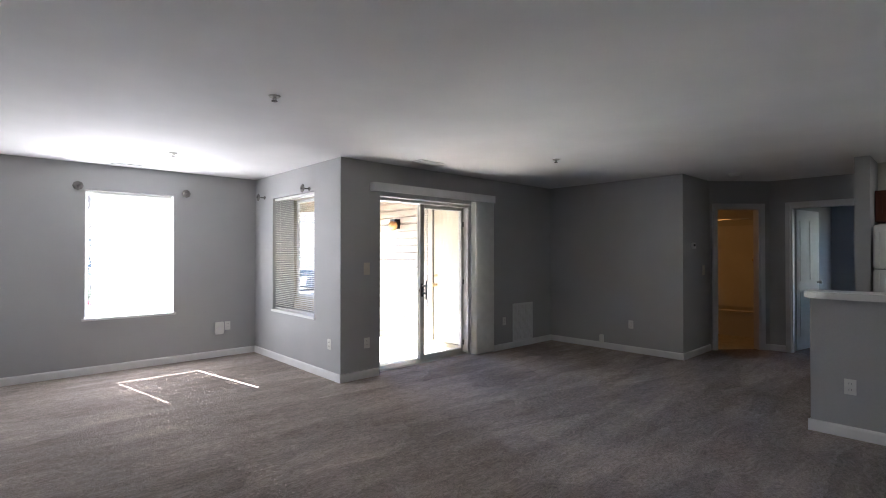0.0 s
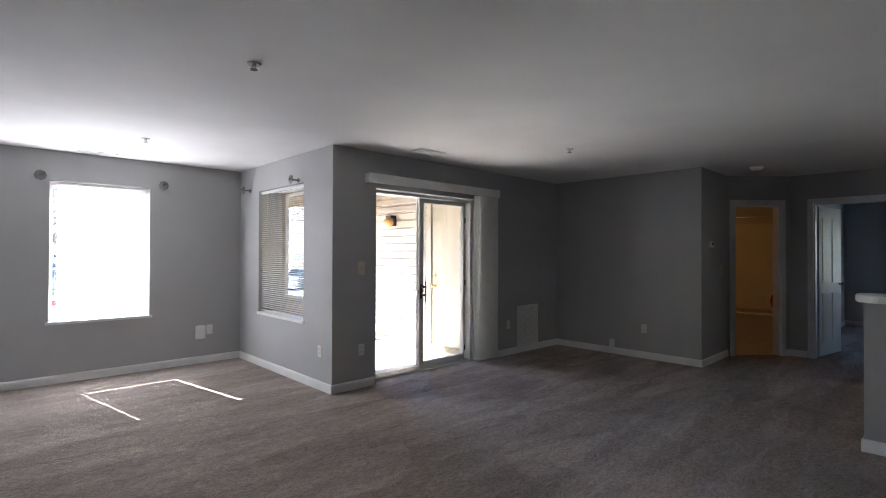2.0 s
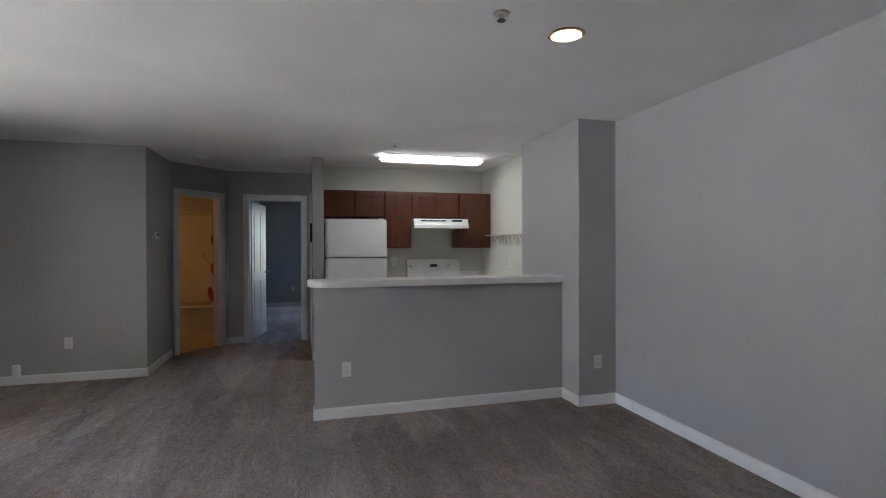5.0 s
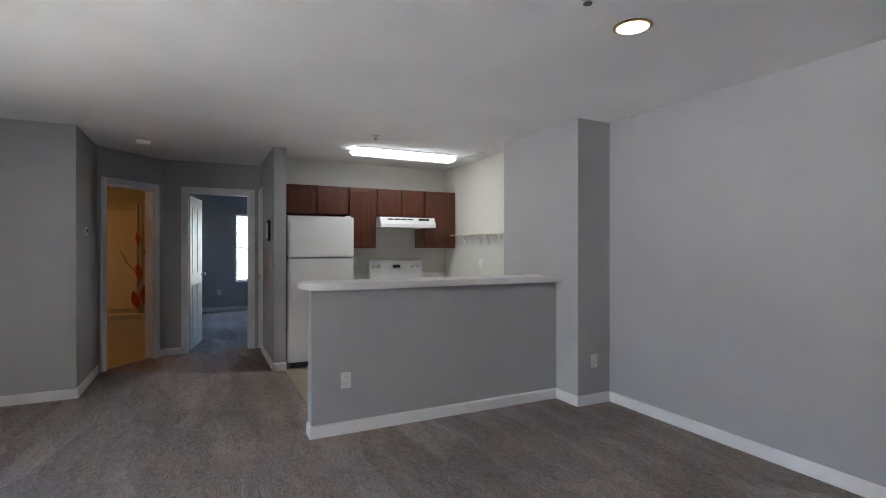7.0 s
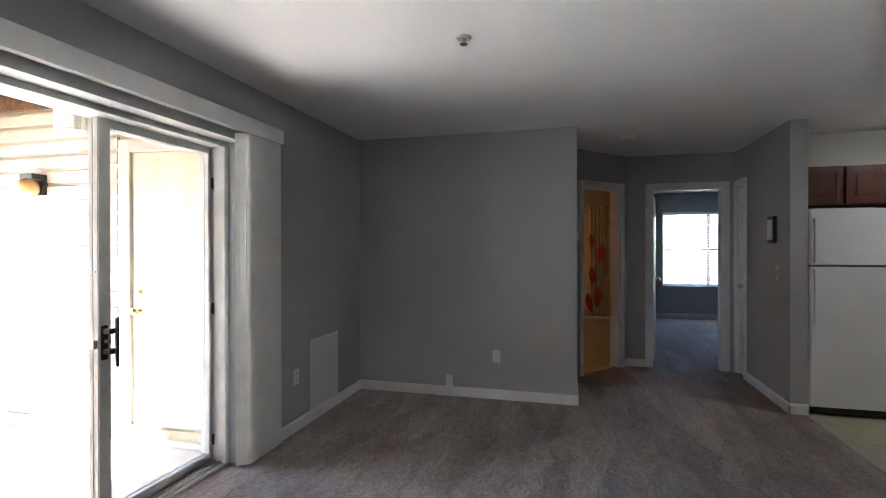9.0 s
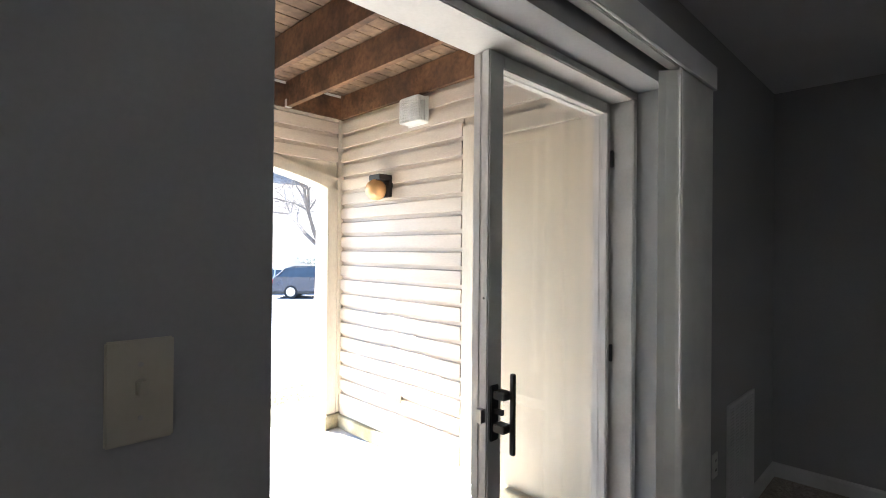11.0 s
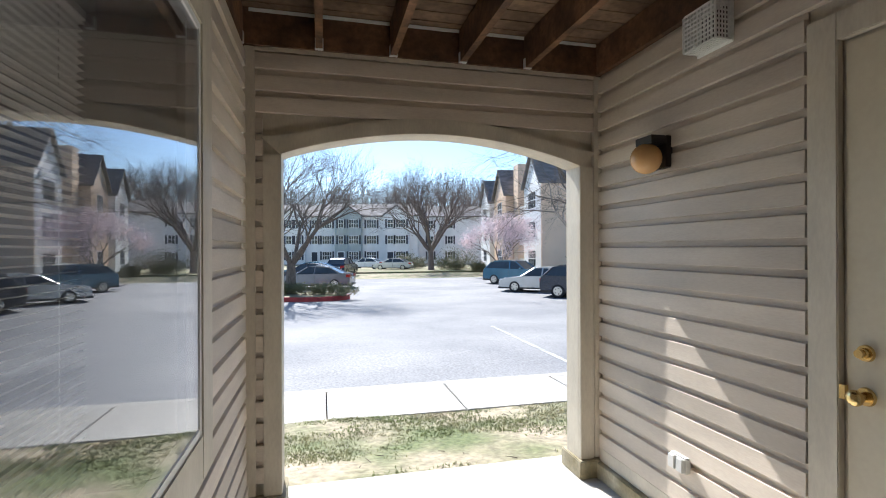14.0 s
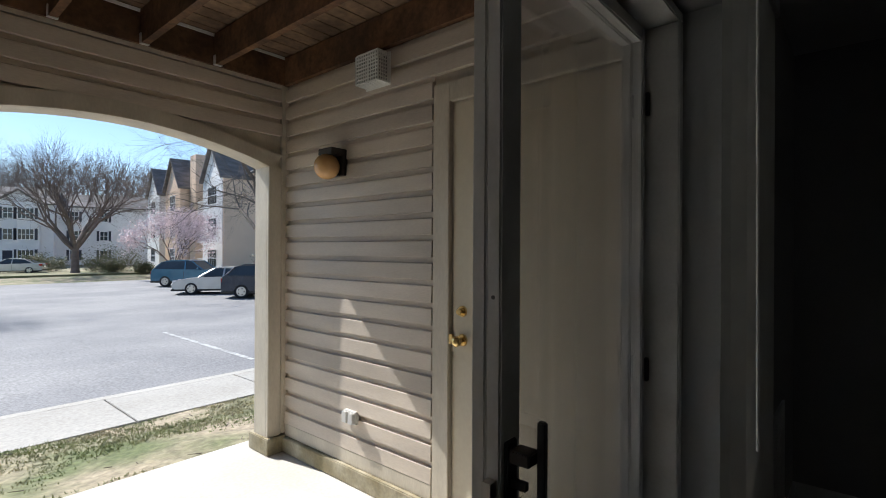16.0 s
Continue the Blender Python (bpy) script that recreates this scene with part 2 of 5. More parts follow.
TUBWHITE = mat("tub_acrylic", (0.75, 0.73, 0.68), 0.2, 0.04, 2, 40, 0.02)
SLAT = slat_mat("blind_slat", 0.6)
SLATOPEN = slat_mat("open_blind_slat", 0.15)
GLOBE = mat("globe_glass", (0.62, 0.36, 0.15), 0.22, 0.08, 6, 40, 0.03)


# ---- building helpers ----
INWORLD = set()


def box(bm, x0, x1, y0, y1, z0, z1, m=None):
    r = bmesh.ops.create_cube(bm, size=1.0)
    t = Matrix.Translation(((x0 + x1) / 2, (y0 + y1) / 2, (z0 + z1) / 2)) @ Matrix.Diagonal((x1 - x0, y1 - y0, z1 - z0, 1))
    bmesh.ops.transform(bm, matrix=(m @ t) if m else t, verts=r["verts"])
    return r["verts"]


def rod(bm, a, b, r0, r1=None, n=12, caps=True):
    a, b = Vector(a), Vector(b)
    r = bmesh.ops.create_cone(bm, cap_ends=caps, segments=n, radius1=r0, radius2=r0 if r1 is None else r1, depth=(b - a).length)
    q = (b - a).to_track_quat("Z", "Y").to_matrix().to_4x4()
    bmesh.ops.transform(bm, matrix=Matrix.Translation((a + b) / 2) @ q, verts=r["verts"])
    return r["verts"]


def ball(bm, c, r, flat=(1, 1, 1), n=16):
    g = bmesh.ops.create_uvsphere(bm, u_segments=n, v_segments=n // 2 + 2, radius=r)
    bmesh.ops.transform(bm, matrix=Matrix.Translation(c) @ Matrix.Diagonal((*flat, 1)), verts=g["verts"])


def prism(bm, pts, place, thick):
    """A flat outline, in (u, v), pushed thick along w; place(u, v, w) gives the point."""
    a = [bm.verts.new(place(u, v, 0)) for u, v in pts]
    b = [bm.verts.new(place(u, v, thick)) for u, v in pts]
    bm.faces.new(a)
    bm.faces.new(b[::-1])
    for i in range(len(pts)):
        j = (i + 1) % len(pts)
        bm.faces.new((a[j], a[i], b[i], b[j]))


def finish(name, bm, material, bevel=0.0, smooth=False):
    bmesh.ops.recalc_face_normals(bm, faces=bm.faces)
    if bevel:
        bmesh.ops.bevel(bm, geom=[e for e in bm.edges if e.calc_face_angle(0) > 0.6], offset=bevel, segments=2, affect="EDGES", clamp_overlap=True)
    me = bpy.data.meshes.new(name)
    bm.to_mesh(me)
    bm.free()
    me.materials.append(material)
    if smooth:
        me.shade_smooth()
    return me


def thing(name, place, label, category, group="", turn=0.0, inworld=False, kind=""):
    e = new(name)
    e.empty_display_size = 0.1
    e.matrix_basis = pose(*place, 0, 0, turn)
    if inworld:
        INWORLD.add(e.name)
    return tagged(e, label, category, group, kind)


def part(name, bm, material, parent, label="", bevel=0.0, smooth=False):
    ob = new(name, finish(name, bm, material, bevel, smooth))
    ob.parent = parent
    if parent.name in INWORLD:
        ob.matrix_parent_inverse = parent.matrix_basis.inverted()
    return tagged(ob, label)


def solid(name, bm, material, label, category="", kind="", bevel=0.0, smooth=False, group=""):
    return tagged(new(name, finish(name, bm, material, bevel, smooth)), label, category, group, kind)


def boxes(*rows):
    bm = bmesh.new()
    for r in rows:
        box(bm, *r)
    return bm


def wall(name, axis, c0, c1, a0, a1, z0, z1, openings, material, label):
    """A wall between c0 and c1 in thickness that runs along axis from a0 to a1, with openings (a, b, za, zb)."""
    bm = bmesh.new()

    def put(a, b, za, zb):
        if b - a > 1e-4 and zb - za > 1e-4:
            box(bm, *((a, b, c0, c1, za, zb) if axis == "x" else (c0, c1, a, b, za, zb)))
    at = a0
    for a, b, za, zb in sorted(openings):
        put(at, a, z0, z1)
        put(a, b, z0, za)
        put(a, b, zb, z1)
        at = b
    put(at, a1, z0, z1)
    return solid(name, bm, material, label, "wall", "structure")


# ---- structure: the flat ----
H = 2.44
WIN1, WIN2, SLIDE = (1.18, 2.10, 0.64, 2.13), (5.68, 6.82, 0.65, 2.13), (3.67, 5.27, -0.03, 2.06)
GREYWALL = "smooth light grey painted plaster wall"
wall("wall_bay_window", "x", 7.40, 7.66, -0.02, 3.15, 0, H, [WIN1], PAINT, GREYWALL + " with one window")
wall("wall_bay_side", "y", 3.15, 3.45, 5.10, 7.66, 0, H, [WIN2], PAINT, GREYWALL + " beside the patio")
wall("wall_patio_door", "x", 5.10, 5.35, 3.45, 7.03, -0.12, H, [SLIDE], PAINT, GREYWALL + " round the sliding door")
wall("wall_left", "y", 0.05, 0.20, 2.4, 7.40, 0, H, [], PAINT, GREYWALL)
wall("wall_entry_return", "x", 2.25, 2.40, -1.5, 0.20, 0, H, [], PAINT, GREYWALL)
wall("wall_entry", "y", -1.65, -1.5, -1.33, 2.40, 0, H, [], PAINT, GREYWALL)
wall("wall_south", "x", -1.33, -1.18, -1.5, 4.87, 0, H, [], PAINT, GREYWALL)
wall("wall_pillar", "x", -1.18, -0.82, 4.87, 6.0, 0, H, [], PAINT, "light grey painted pillar at the kitchen bar")
wall("wall_kitchen_side", "x", -1.25, -1.07, 6.0, 7.89, 0, H, [], CREAM, "cream painted kitchen side wall")
wall("wall_kitchen_back", "y", 7.89, 8.04, -1.25, 1.20, 0, H, [], CREAM, "cream painted kitchen back wall")
wall("wall_hall_side", "x", 1.20, 1.33, 7.25, 8.66, 0, H, [(8.36, 8.62, 0, 2.05)], PAINT, "light grey painted hall wall beside the refrigerator")
wall("wall_closet_back", "x", 0.62, 0.70, 8.04, 8.78, 0, H, [], PAINT, "plain grey closet wall")
wall("wall_living_end", "y", 7.03, 7.16, 3.04, 5.26, 0, H, [], PAINT, "grey painted wall at the end of the living room")
wall("wall_hall_left", "x", 3.04, 3.16, 7.16, 8.0, 0, H, [], PAINT, "grey painted hall wall")
wall("wall_bedroom_door", "y", 8.66, 8.78, 0.70, 2.42, 0, H, [(1.46, 2.20, 0, 2.05)], PAINT, "grey painted wall round the bedroom door")
wall("wall_bedroom_left", "x", 2.42, 2.54, 8.66, 13.2, 0, H, [], PAINT, "grey painted bedroom wall")
wall("wall_bedroom_right", "x", -1.9, -1.75, 8.04, 13.2, 0, H, [], PAINT, "grey painted bedroom wall")
wall("wall_bedroom_near", "y", 8.04, 8.14, -1.75, 0.62, 0, H, [], PAINT, "grey painted bedroom wall")
BEDWIN = (-0.30, 1.38, 0.62, 2.06)
wall("wall_bedroom_window", "y", 13.0, 13.2, -1.75, 2.42, 0, H, [BEDWIN], PAINT, "grey painted bedroom wall with a wide window")
wall("wall_bath_left", "y", 7.9, 8.0, 3.16, 4.4, 0, H, [], CREAM, "cream painted bathroom wall")
wall("wall_bath_back", "x", 4.4, 4.5, 7.9, 10.5, 0, H, [], CREAM, "cream painted bathroom wall")
wall("wall_bath_end", "y", 10.4, 10.5, 2.54, 4.4, 0, H, [], CREAM, "cream painted bathroom wall behind the tub")
# the slanting wall with the bathroom door
DIAG = Matrix.Translation((8.0, 3.04, 0)) @ Matrix.Rotation(math.atan2(-0.58, 0.66), 4, "Z")
DL = math.hypot(0.66, 0.58)
bm = bmesh.new()
for a, b, za, zb in ((0, 0.10, 0, H), (0.74, DL, 0, H), (0.10, 0.74, 2.05, H)):
    box(bm, a, b, 0, 0.12, za, zb, DIAG)
solid("wall_bath_door", bm, PAINT, "slanting grey painted wall round the bathroom door", "wall", "structure")

solid("floor", boxes((-1.65, 3.45, 1.22, 7.66, -0.1, 0), (3.45, 8.0, 1.22, 5.215, -0.1, 0), (-1.65, 5.2, -1.4, 1.22, -0.1, 0), (8.0, 13.1, 1.22, 2.5, -0.1, 0), (8.0, 8.7, 2.5, 3.1, -0.1, 0), (8.0, 13.1, -1.9, 1.22, -0.1, 0)), CARPET, "taupe cut-pile carpet with vacuum strokes", "carpet", "structure")
solid("floor_kitchen", boxes((5.2, 8.0, -1.3, 1.22, -0.1, -0.004)), VINYL, "yellowish vinyl kitchen floor", "floor", "structure")
bm = bmesh.new()
prism(bm, [(8.0, 3.1), (8.7, 2.49), (10.45, 2.49), (10.45, 4.45), (8.0, 4.45)], lambda u, v, w: (u, v, 0.003 - w), 0.1)
solid("floor_bathroom", bm, VINYL, "vinyl bathroom floor", "floor", "structure")
solid("ceiling", boxes((-1.7, 3.45, -1.4, 7.66, H, H + 0.2), (3.45, 8.0, -1.4, 5.35, H, H + 0.2), (8.0, 13.2, -1.9, 4.5, H, H + 0.2)), CEIL, "white flat ceiling with fine texture", "ceiling", "structure")


def skirting(name, runs):
    """Baseboard with a rounded top, along straight runs ((x, y), (x, y)); it stands to the left of each run."""
    bm = bmesh.new()
    for (xa, ya), (xb, yb) in runs:
        d = Vector((xb - xa, yb - ya, 0))
        u, n = d.normalized(), Vector((-d.y, d.x, 0)).normalized()
        prism(bm, [(0.0, 0), (0.014, 0), (0.014, 0.071), (0.009, 0.084), (0.0, 0.088)],
              lambda a, b, w: Vector((xa, ya, 0)) + n * a + u * w + Vector((0, 0, b)), d.length)
    return solid(name, bm, TRIM, "white painted baseboard", "baseboard", "structure")


skirting("baseboard_bay", [((3.15, 7.40), (0.20, 7.40)), ((3.15, 5.10), (3.15, 7.40)), ((0.20, 7.40), (0.20, 2.4)), ((3.65, 5.10), (3.136, 5.10))])
skirting("baseboard_living", [((7.03, 5.10), (5.62, 5.10)), ((7.03, 3.026), (7.03, 5.10)), ((8.0, 3.04), (7.016, 3.04))])
skirting("baseboard_bar", [((5.15, -0.82), (5.15, 1.36)), ((5.15, 1.345), (5.27, 1.345)), ((4.856, -0.82), (5.15, -0.82)), ((4.87, -1.18), (4.87, -0.806)), ((-1.5, -1.18), (4.87, -1.18))])
skirting("baseboard_hall", [((7.25, 1.20), (7.25, 1.344)), ((7.236, 1.33), (8.29, 1.33)), ((8.66, 2.27), (8.66, 2.45)), ((8.66, 2.46), (8.60, 2.513))])
skirting("baseboard_bedroom", [((13.0, -1.75), (13.0, 2.42)), ((13.0, 2.42), (8.78, 2.42))])


# door casings and doors
def casing(name, m, w, h, thick=0.12, side=1):
    """A door frame in the plane of m: x along the wall, y into it."""
    bm = bmesh.new()
    for x0, x1, z0, z1 in ((-0.065, 0, 0, h + 0.065), (w, w + 0.065, 0, h + 0.065), (0, w, h, h + 0.065)):
        box(bm, x0, x1, -0.016, 0, z0, z1, m)
        box(bm, x0 + 0.012, x1 - 0.012, -0.021, -0.016, z0, z1 - 0.012, m)
    box(bm, 0, 0.018, 0, thick, 0, h, m)
    box(bm, w - 0.018, w, 0, thick, 0, h, m)
    box(bm, 0.018, w - 0.018, 0, thick, h - 0.018, h, m)
    return solid(name, bm, TRIM, "white painted door casing", "door frame", "structure")


casing("trim_bath_door", DIAG @ pose(0.10, 0, 0), 0.64, 2.05)
casing("trim_bedroom_door", pose(8.66, 2.20, 0, 0, 0, -90), 0.74, 2.05)
casing("trim_closet_door", pose(8.62, 1.33, 0, 0, 0, 180), 0.26, 2.05)


def knob_set(parent, m, material):
    bm = bmesh.new()
    for s in (-1, 1):
        rod(bm, m @ Vector((0, 0, 0)), m @ Vector((0, s * 0.035, 0)), 0.028, 0.012)
        ball(bm, m @ Vector((0, s * 0.06, 0)), 0.028, (1, 0.85, 1))
    part("door_knob", bm, material, parent, "round metal knob", smooth=True)


def panel_door(name, place, turn, w, h, label, knob):
    d = thing(name, place, label, "door", turn=turn, kind="structure")
    part("leaf", boxes((0, w, 0, 0.035, 0.012, h)), TRIM, d, bevel=0.002)
    for z0, z1 in ((0.2, 0.85), (1.0, h - 0.15)):
        for x0, x1 in ((0.1, w / 2 - 0.05), (w / 2 + 0.05, w - 0.1)):
            part("door_panel", boxes((x0, x1, -0.006, 0.041, z0, z1)), TRIM, d, bevel=0.005)
    knob_set(d, pose(knob, 0.017, 0.97), CHROME)
    return d


panel_door("door_bedroom", (8.80, 2.165, 0), -11, 0.72, 2.02, "white panelled bedroom door standing open", 0.66)
panel_door("door_closet", (8.375, 1.28, 0), 0, 0.23, 2.02, "narrow white closet door, shut, with a metal knob", 0.05)
panel_door("door_bathroom", (8.60, 2.555, 0), 1, 0.62, 2.02, "white bathroom door pushed wide open", 0.56)


# ---- the sliding patio door ----
def upright(parent, name, x0, x1, y0, y1, z0, z1, material=None, bevel=0.004, label=""):
    return part(name, boxes((x0, x1, y0, y1, z0, z1)), material or ALU, parent, label, bevel=bevel)


sd = thing("door_sliding_patio", (4.4, 5.28, 0), "white aluminium sliding patio door, half open", "sliding door", inworld=True, kind="structure")
upright(sd, "frame_jamb", 3.67, 3.70, 5.215, 5.385, 0, 2.03)
upright(sd, "frame_jamb", 5.235, 5.27, 5.215, 5.385, 0, 2.03)
upright(sd, "frame_head", 3.67, 5.27, 5.215, 5.385, 2.03, 2.06)
upright(sd, "sill_track", 3.67, 5.27, 5.215, 5.385, -0.03, 0.012)
for y in (5.245, 5.29, 5.327, 5.362):
    upright(sd, "track_rail", 3.70, 5.235, y - 0.003, y + 0.003, 0.012, 0.028, CHROME, 0)
    upright(sd, "jamb_rib", 3.70, 3.712, y - 0.004, y + 0.004, 0.028, 2.03, ALU, 0)
for nm, x0, x1, y in (("sliding_panel", 4.453, 5.228, 5.327), ("fixed_panel", 4.456, 5.232, 5.363)):
    left, right = 0.070, 0.022
    p = upright(sd, nm, x0, x0 + left, y - 0.0165, y + 0.0165, 0.03, 2.03)
    upright(p, "stile", x1 - right, x1, y - 0.0165, y + 0.0165, 0.03, 2.03)
    upright(p, "rail", x0 + left, x1 - right, y - 0.0155, y + 0.0155, 1.985, 2.03)
    upright(p, "rail", x0 + left, x1 - right, y - 0.0155, y + 0.0155, 0.03, 0.075)
    g = upright(p, "pane", x0 + left, x1 - right, y - 0.003, y + 0.003, 0.075, 1.985, GLASS, 0)
    g.visible_shadow = False
    if nm == "sliding_panel":
        bm = bmesh.new()
        rod(bm, (x0 - 0.001, y, 1.27), (x0 + 0.002, y, 1.27), 0.004, n=10)
        part("screw", bm, PEWTER, p)
for z in (1.80, 1.0, 0.16):
    upright(sd, "roller_guide", 5.222, 5.236, 5.298, 5.309, z - 0.035, z + 0.035, BLACK, 0.002)
bm = boxes((4.496, 4.510, 5.243, 5.260, 0.80, 1.045))
box(bm, 4.470, 4.510, 5.260, 5.304, 0.865, 0.890)
box(bm, 4.470, 4.510, 5.260, 5.304, 0.965, 0.990)
box(bm, 4.463, 4.500, 5.302, 5.3105, 0.835, 1.005)
part("pull_handle", bm, BLACK, sd, "black door pull with a latch lever", bevel=0.003)
part("latch_lever", boxes((4.474, 4.486, 5.27, 5.302, 0.92, 0.935)), BLACK, sd)
part("latch_hook", boxes((4.432, 4.453, 5.317, 5.337, 0.895, 0.935)), CHROME, sd)

# headrail cover and the gathered vertical blind
va = thing("blind_valance", (4.6, 5.05, 2.1), "long white valance above the patio door", "valance", inworld=True)
part("front_board", boxes((3.53, 5.585, 5.012, 5.024, 2.10, 2.20)), TRIM, va, bevel=0.003)
part("end_board", boxes((3.53, 3.542, 5.024, 5.10, 2.10, 2.20)), TRIM, va, bevel=0.002)
part("end_board", boxes((5.573, 5.585, 5.024, 5.10, 2.10, 2.20)), TRIM, va, bevel=0.002)
part("headrail", boxes((3.60, 5.57, 5.04, 5.08, 2.11, 2.15)), ALU, va, "metal headrail", bevel=0.003)
vb = thing("vertical_blind", (5.4, 5.05, 0.02), "white vertical blind slats gathered at one side", "blind", inworld=True)
for i in range(19):
    x = 5.205 + i * 0.0185
    bm = bmesh.new()
    prism(bm, [(-0.044, 0), (-0.02, 0.005), (0.02, 0.005), (0.044, 0), (0.02, 0.0065), (-0.02, 0.0065)],
          lambda u, v, w: (x + u * 0.55 + v, 5.060 - u * 0.83 + 0.003 * math.sin(i * 2.3), 0.03 + w), 2.07)
    part("vane", bm, PLASTIC, vb)
part("wand", (lambda b: (rod(b, (5.175, 5.015, 2.09), (5.173, 5.01, 0.85), 0.004), b)[1])(bmesh.new()), PLASTIC, vb)


# ---- windows with blinds ----
def window(name, m, w, z0, z1, depth, label, cols=1, sash=True, fd=0.06):
    """Vinyl window set depth into the wall; m: x along the wall, y outwards."""
    f = thing(name, (0, 0, 0), label, "window", kind="structure")
    f.matrix_basis = m
    d0, d1 = depth, depth + fd
    for x0, x1, a, b in ((0, 0.04, z0, z1), (w - 0.04, w, z0, z1), (0.04, w - 0.04, z1 - 0.04, z1), (0.04, w - 0.04, z0, z0 + 0.04)):
        part("window_frame", boxes((x0, x1, d0, d1, a, b)), TRIM, f, bevel=0.003)
    zm, set_out = (z0 + z1) / 2, 0.5 if sash else 0.8
    for c in range(cols):
        a, b = 0.04 + c * (w - 0.08) / cols, 0.04 + (c + 1) * (w - 0.08) / cols
        if c:
            part("mullion", boxes((a - 0.03, a + 0.03, d0 + 0.002, d1 - 0.002, z0 + 0.04, z1 - 0.04)), TRIM, f)
        if sash:
            part("meeting_rail", boxes((a + 0.03, b - 0.03, d0 + 0.01, d1 - 0.01, zm - 0.02, zm + 0.02)), TRIM, f)
        for p, q in ((z0 + 0.04, zm - 0.02), (zm + 0.02, z1 - 0.04)) if sash else ((z0 + 0.04, z1 - 0.04),):
            g = part("pane", boxes((a, b, d0 + fd * set_out, d0 + fd * set_out + 0.005, p, q)), GLASS, f)
            g.visible_shadow = False
    return f


def blind(name, m, w, z0, z1, label, tilt, material, pitch=0.024):
    """Horizontal slat blind hung in the opening; tilt in degrees, 0 is flat."""
    f = thing(name, (0, 0, 0), label, "blind")
    f.matrix_basis = m
    part("headrail", boxes((0.006, w - 0.006, 0.0, 0.03, z1 - 0.03, z1 - 0.002)), TRIM, f, bevel=0.002)
    n = int((z1 - z0 - 0.06) / pitch)
    bm = bmesh.new()
    r = Matrix.Rotation(radians(tilt), 4, "X")
    prism(bm, [(-0.013, 0), (0, 0.002), (0.013, 0), (0, 0.0026)], lambda u, v, t: r @ Vector((0.012 + t, u, v)), w - 0.024)
    me = finish("slat", bm, material)
    for i in range(n):
        s = new("slat", me)
        s.parent = f
        s.location = (0, 0.016, z1 - 0.045 - i * pitch)
    part("bottom_rail", boxes((0.01, w - 0.01, 0.006, 0.026, z1 - 0.05 - n * pitch - 0.012, z1 - 0.05 - n * pitch)), TRIM, f, bevel=0.002)
    for x in (0.14, w - 0.14):
        part("ladder_cord", (lambda b: (rod(b, (x, 0.016, z0 + 0.03), (x, 0.016, z1 - 0.03), 0.0012, n=6), b)[1])(bmesh.new()), TRIM, f)
    return f


window("window_bay", pose(1.18, 7.40, 0), 0.92, 0.64, 2.13, 0.14, "white vinyl window in the bay wall")
blind("closed_blind", pose(1.24, 7.44, 0), 0.83, 0.735, 2.125, "closed white slat blind, glowing with sun", -76, SLAT, 0.019)
window("window_patio_side", pose(3.15, 6.82, 0, 0, 0, -90), 1.14, 0.80, 2.13, 0.335, "white vinyl window looking onto the patio", 1, False, 0.04)
blind("open_blind", pose(3.175, 6.815, 0, 0, 0, -90), 1.13, 0.67, 2.125, "white slat blind with its slats tilted open", 14, SLATOPEN)
window("window_bedroom", pose(13.0, 1.38, 0, 0, 0, -90), 1.68, 0.62, 2.06, 0.08, "wide white bedroom window with two sashes", 2)
blind("bedroom_blind", pose(13.0, 1.36, 0, 0, 0, -90), 1.64, 0.64, 2.05, "white slat blind with its slats open", 38, SLATOPEN, 0.03)
solid("sill_bay", boxes((1.15, 2.13, 7.385, 7.54, 0.615, 0.645)), TRIM, "white painted window sill", "window sill", "structure", 0.004)
solid("sill_patio_side", boxes((3.135, 3.35, 5.66, 6.84, 0.625, 0.655)), TRIM, "white painted window sill", "window sill", "structure", 0.004)


# curtain holdbacks beside the windows
def holdback(m):
    f = thing("curtain_holdback", (0, 0, 0), "dark pewter curtain rod bracket with a flower disc", "curtain bracket", "curtain brackets")
    f.matrix_basis = m
    bm = bmesh.new()
    rod(bm, (0, 0, 0), (0, -0.09, 0), 0.008)
    rod(bm, (0, 0, 0), (0, -0.008, 0), 0.025)
    part("stem", bm, PEWTER, f, smooth=False)
    bm = bmesh.new()
    for k in range(8):
        a = k * math.pi / 4
        ball(bm, (0.032 * math.cos(a), -0.092, 0.032 * math.sin(a)), 0.02, (1, 0.4, 1), 8)
    rod(bm, (0, -0.083, 0), (0, -0.1, 0), 0.034, 0.03)
    ball(bm, (0, -0.103, 0), 0.014, n=8)
    part("flower_disc", bm, PEWTER, f)
    return f


hb = holdback(pose(1.10, 7.40, 2.16))
for m in (pose(2.22, 7.40, 2.16), pose(3.15, 7.08, 2.16, 0, 0, -90), pose(3.15, 5.80, 2.16, 0, 0, -90)):
    copy_thing(hb, m)


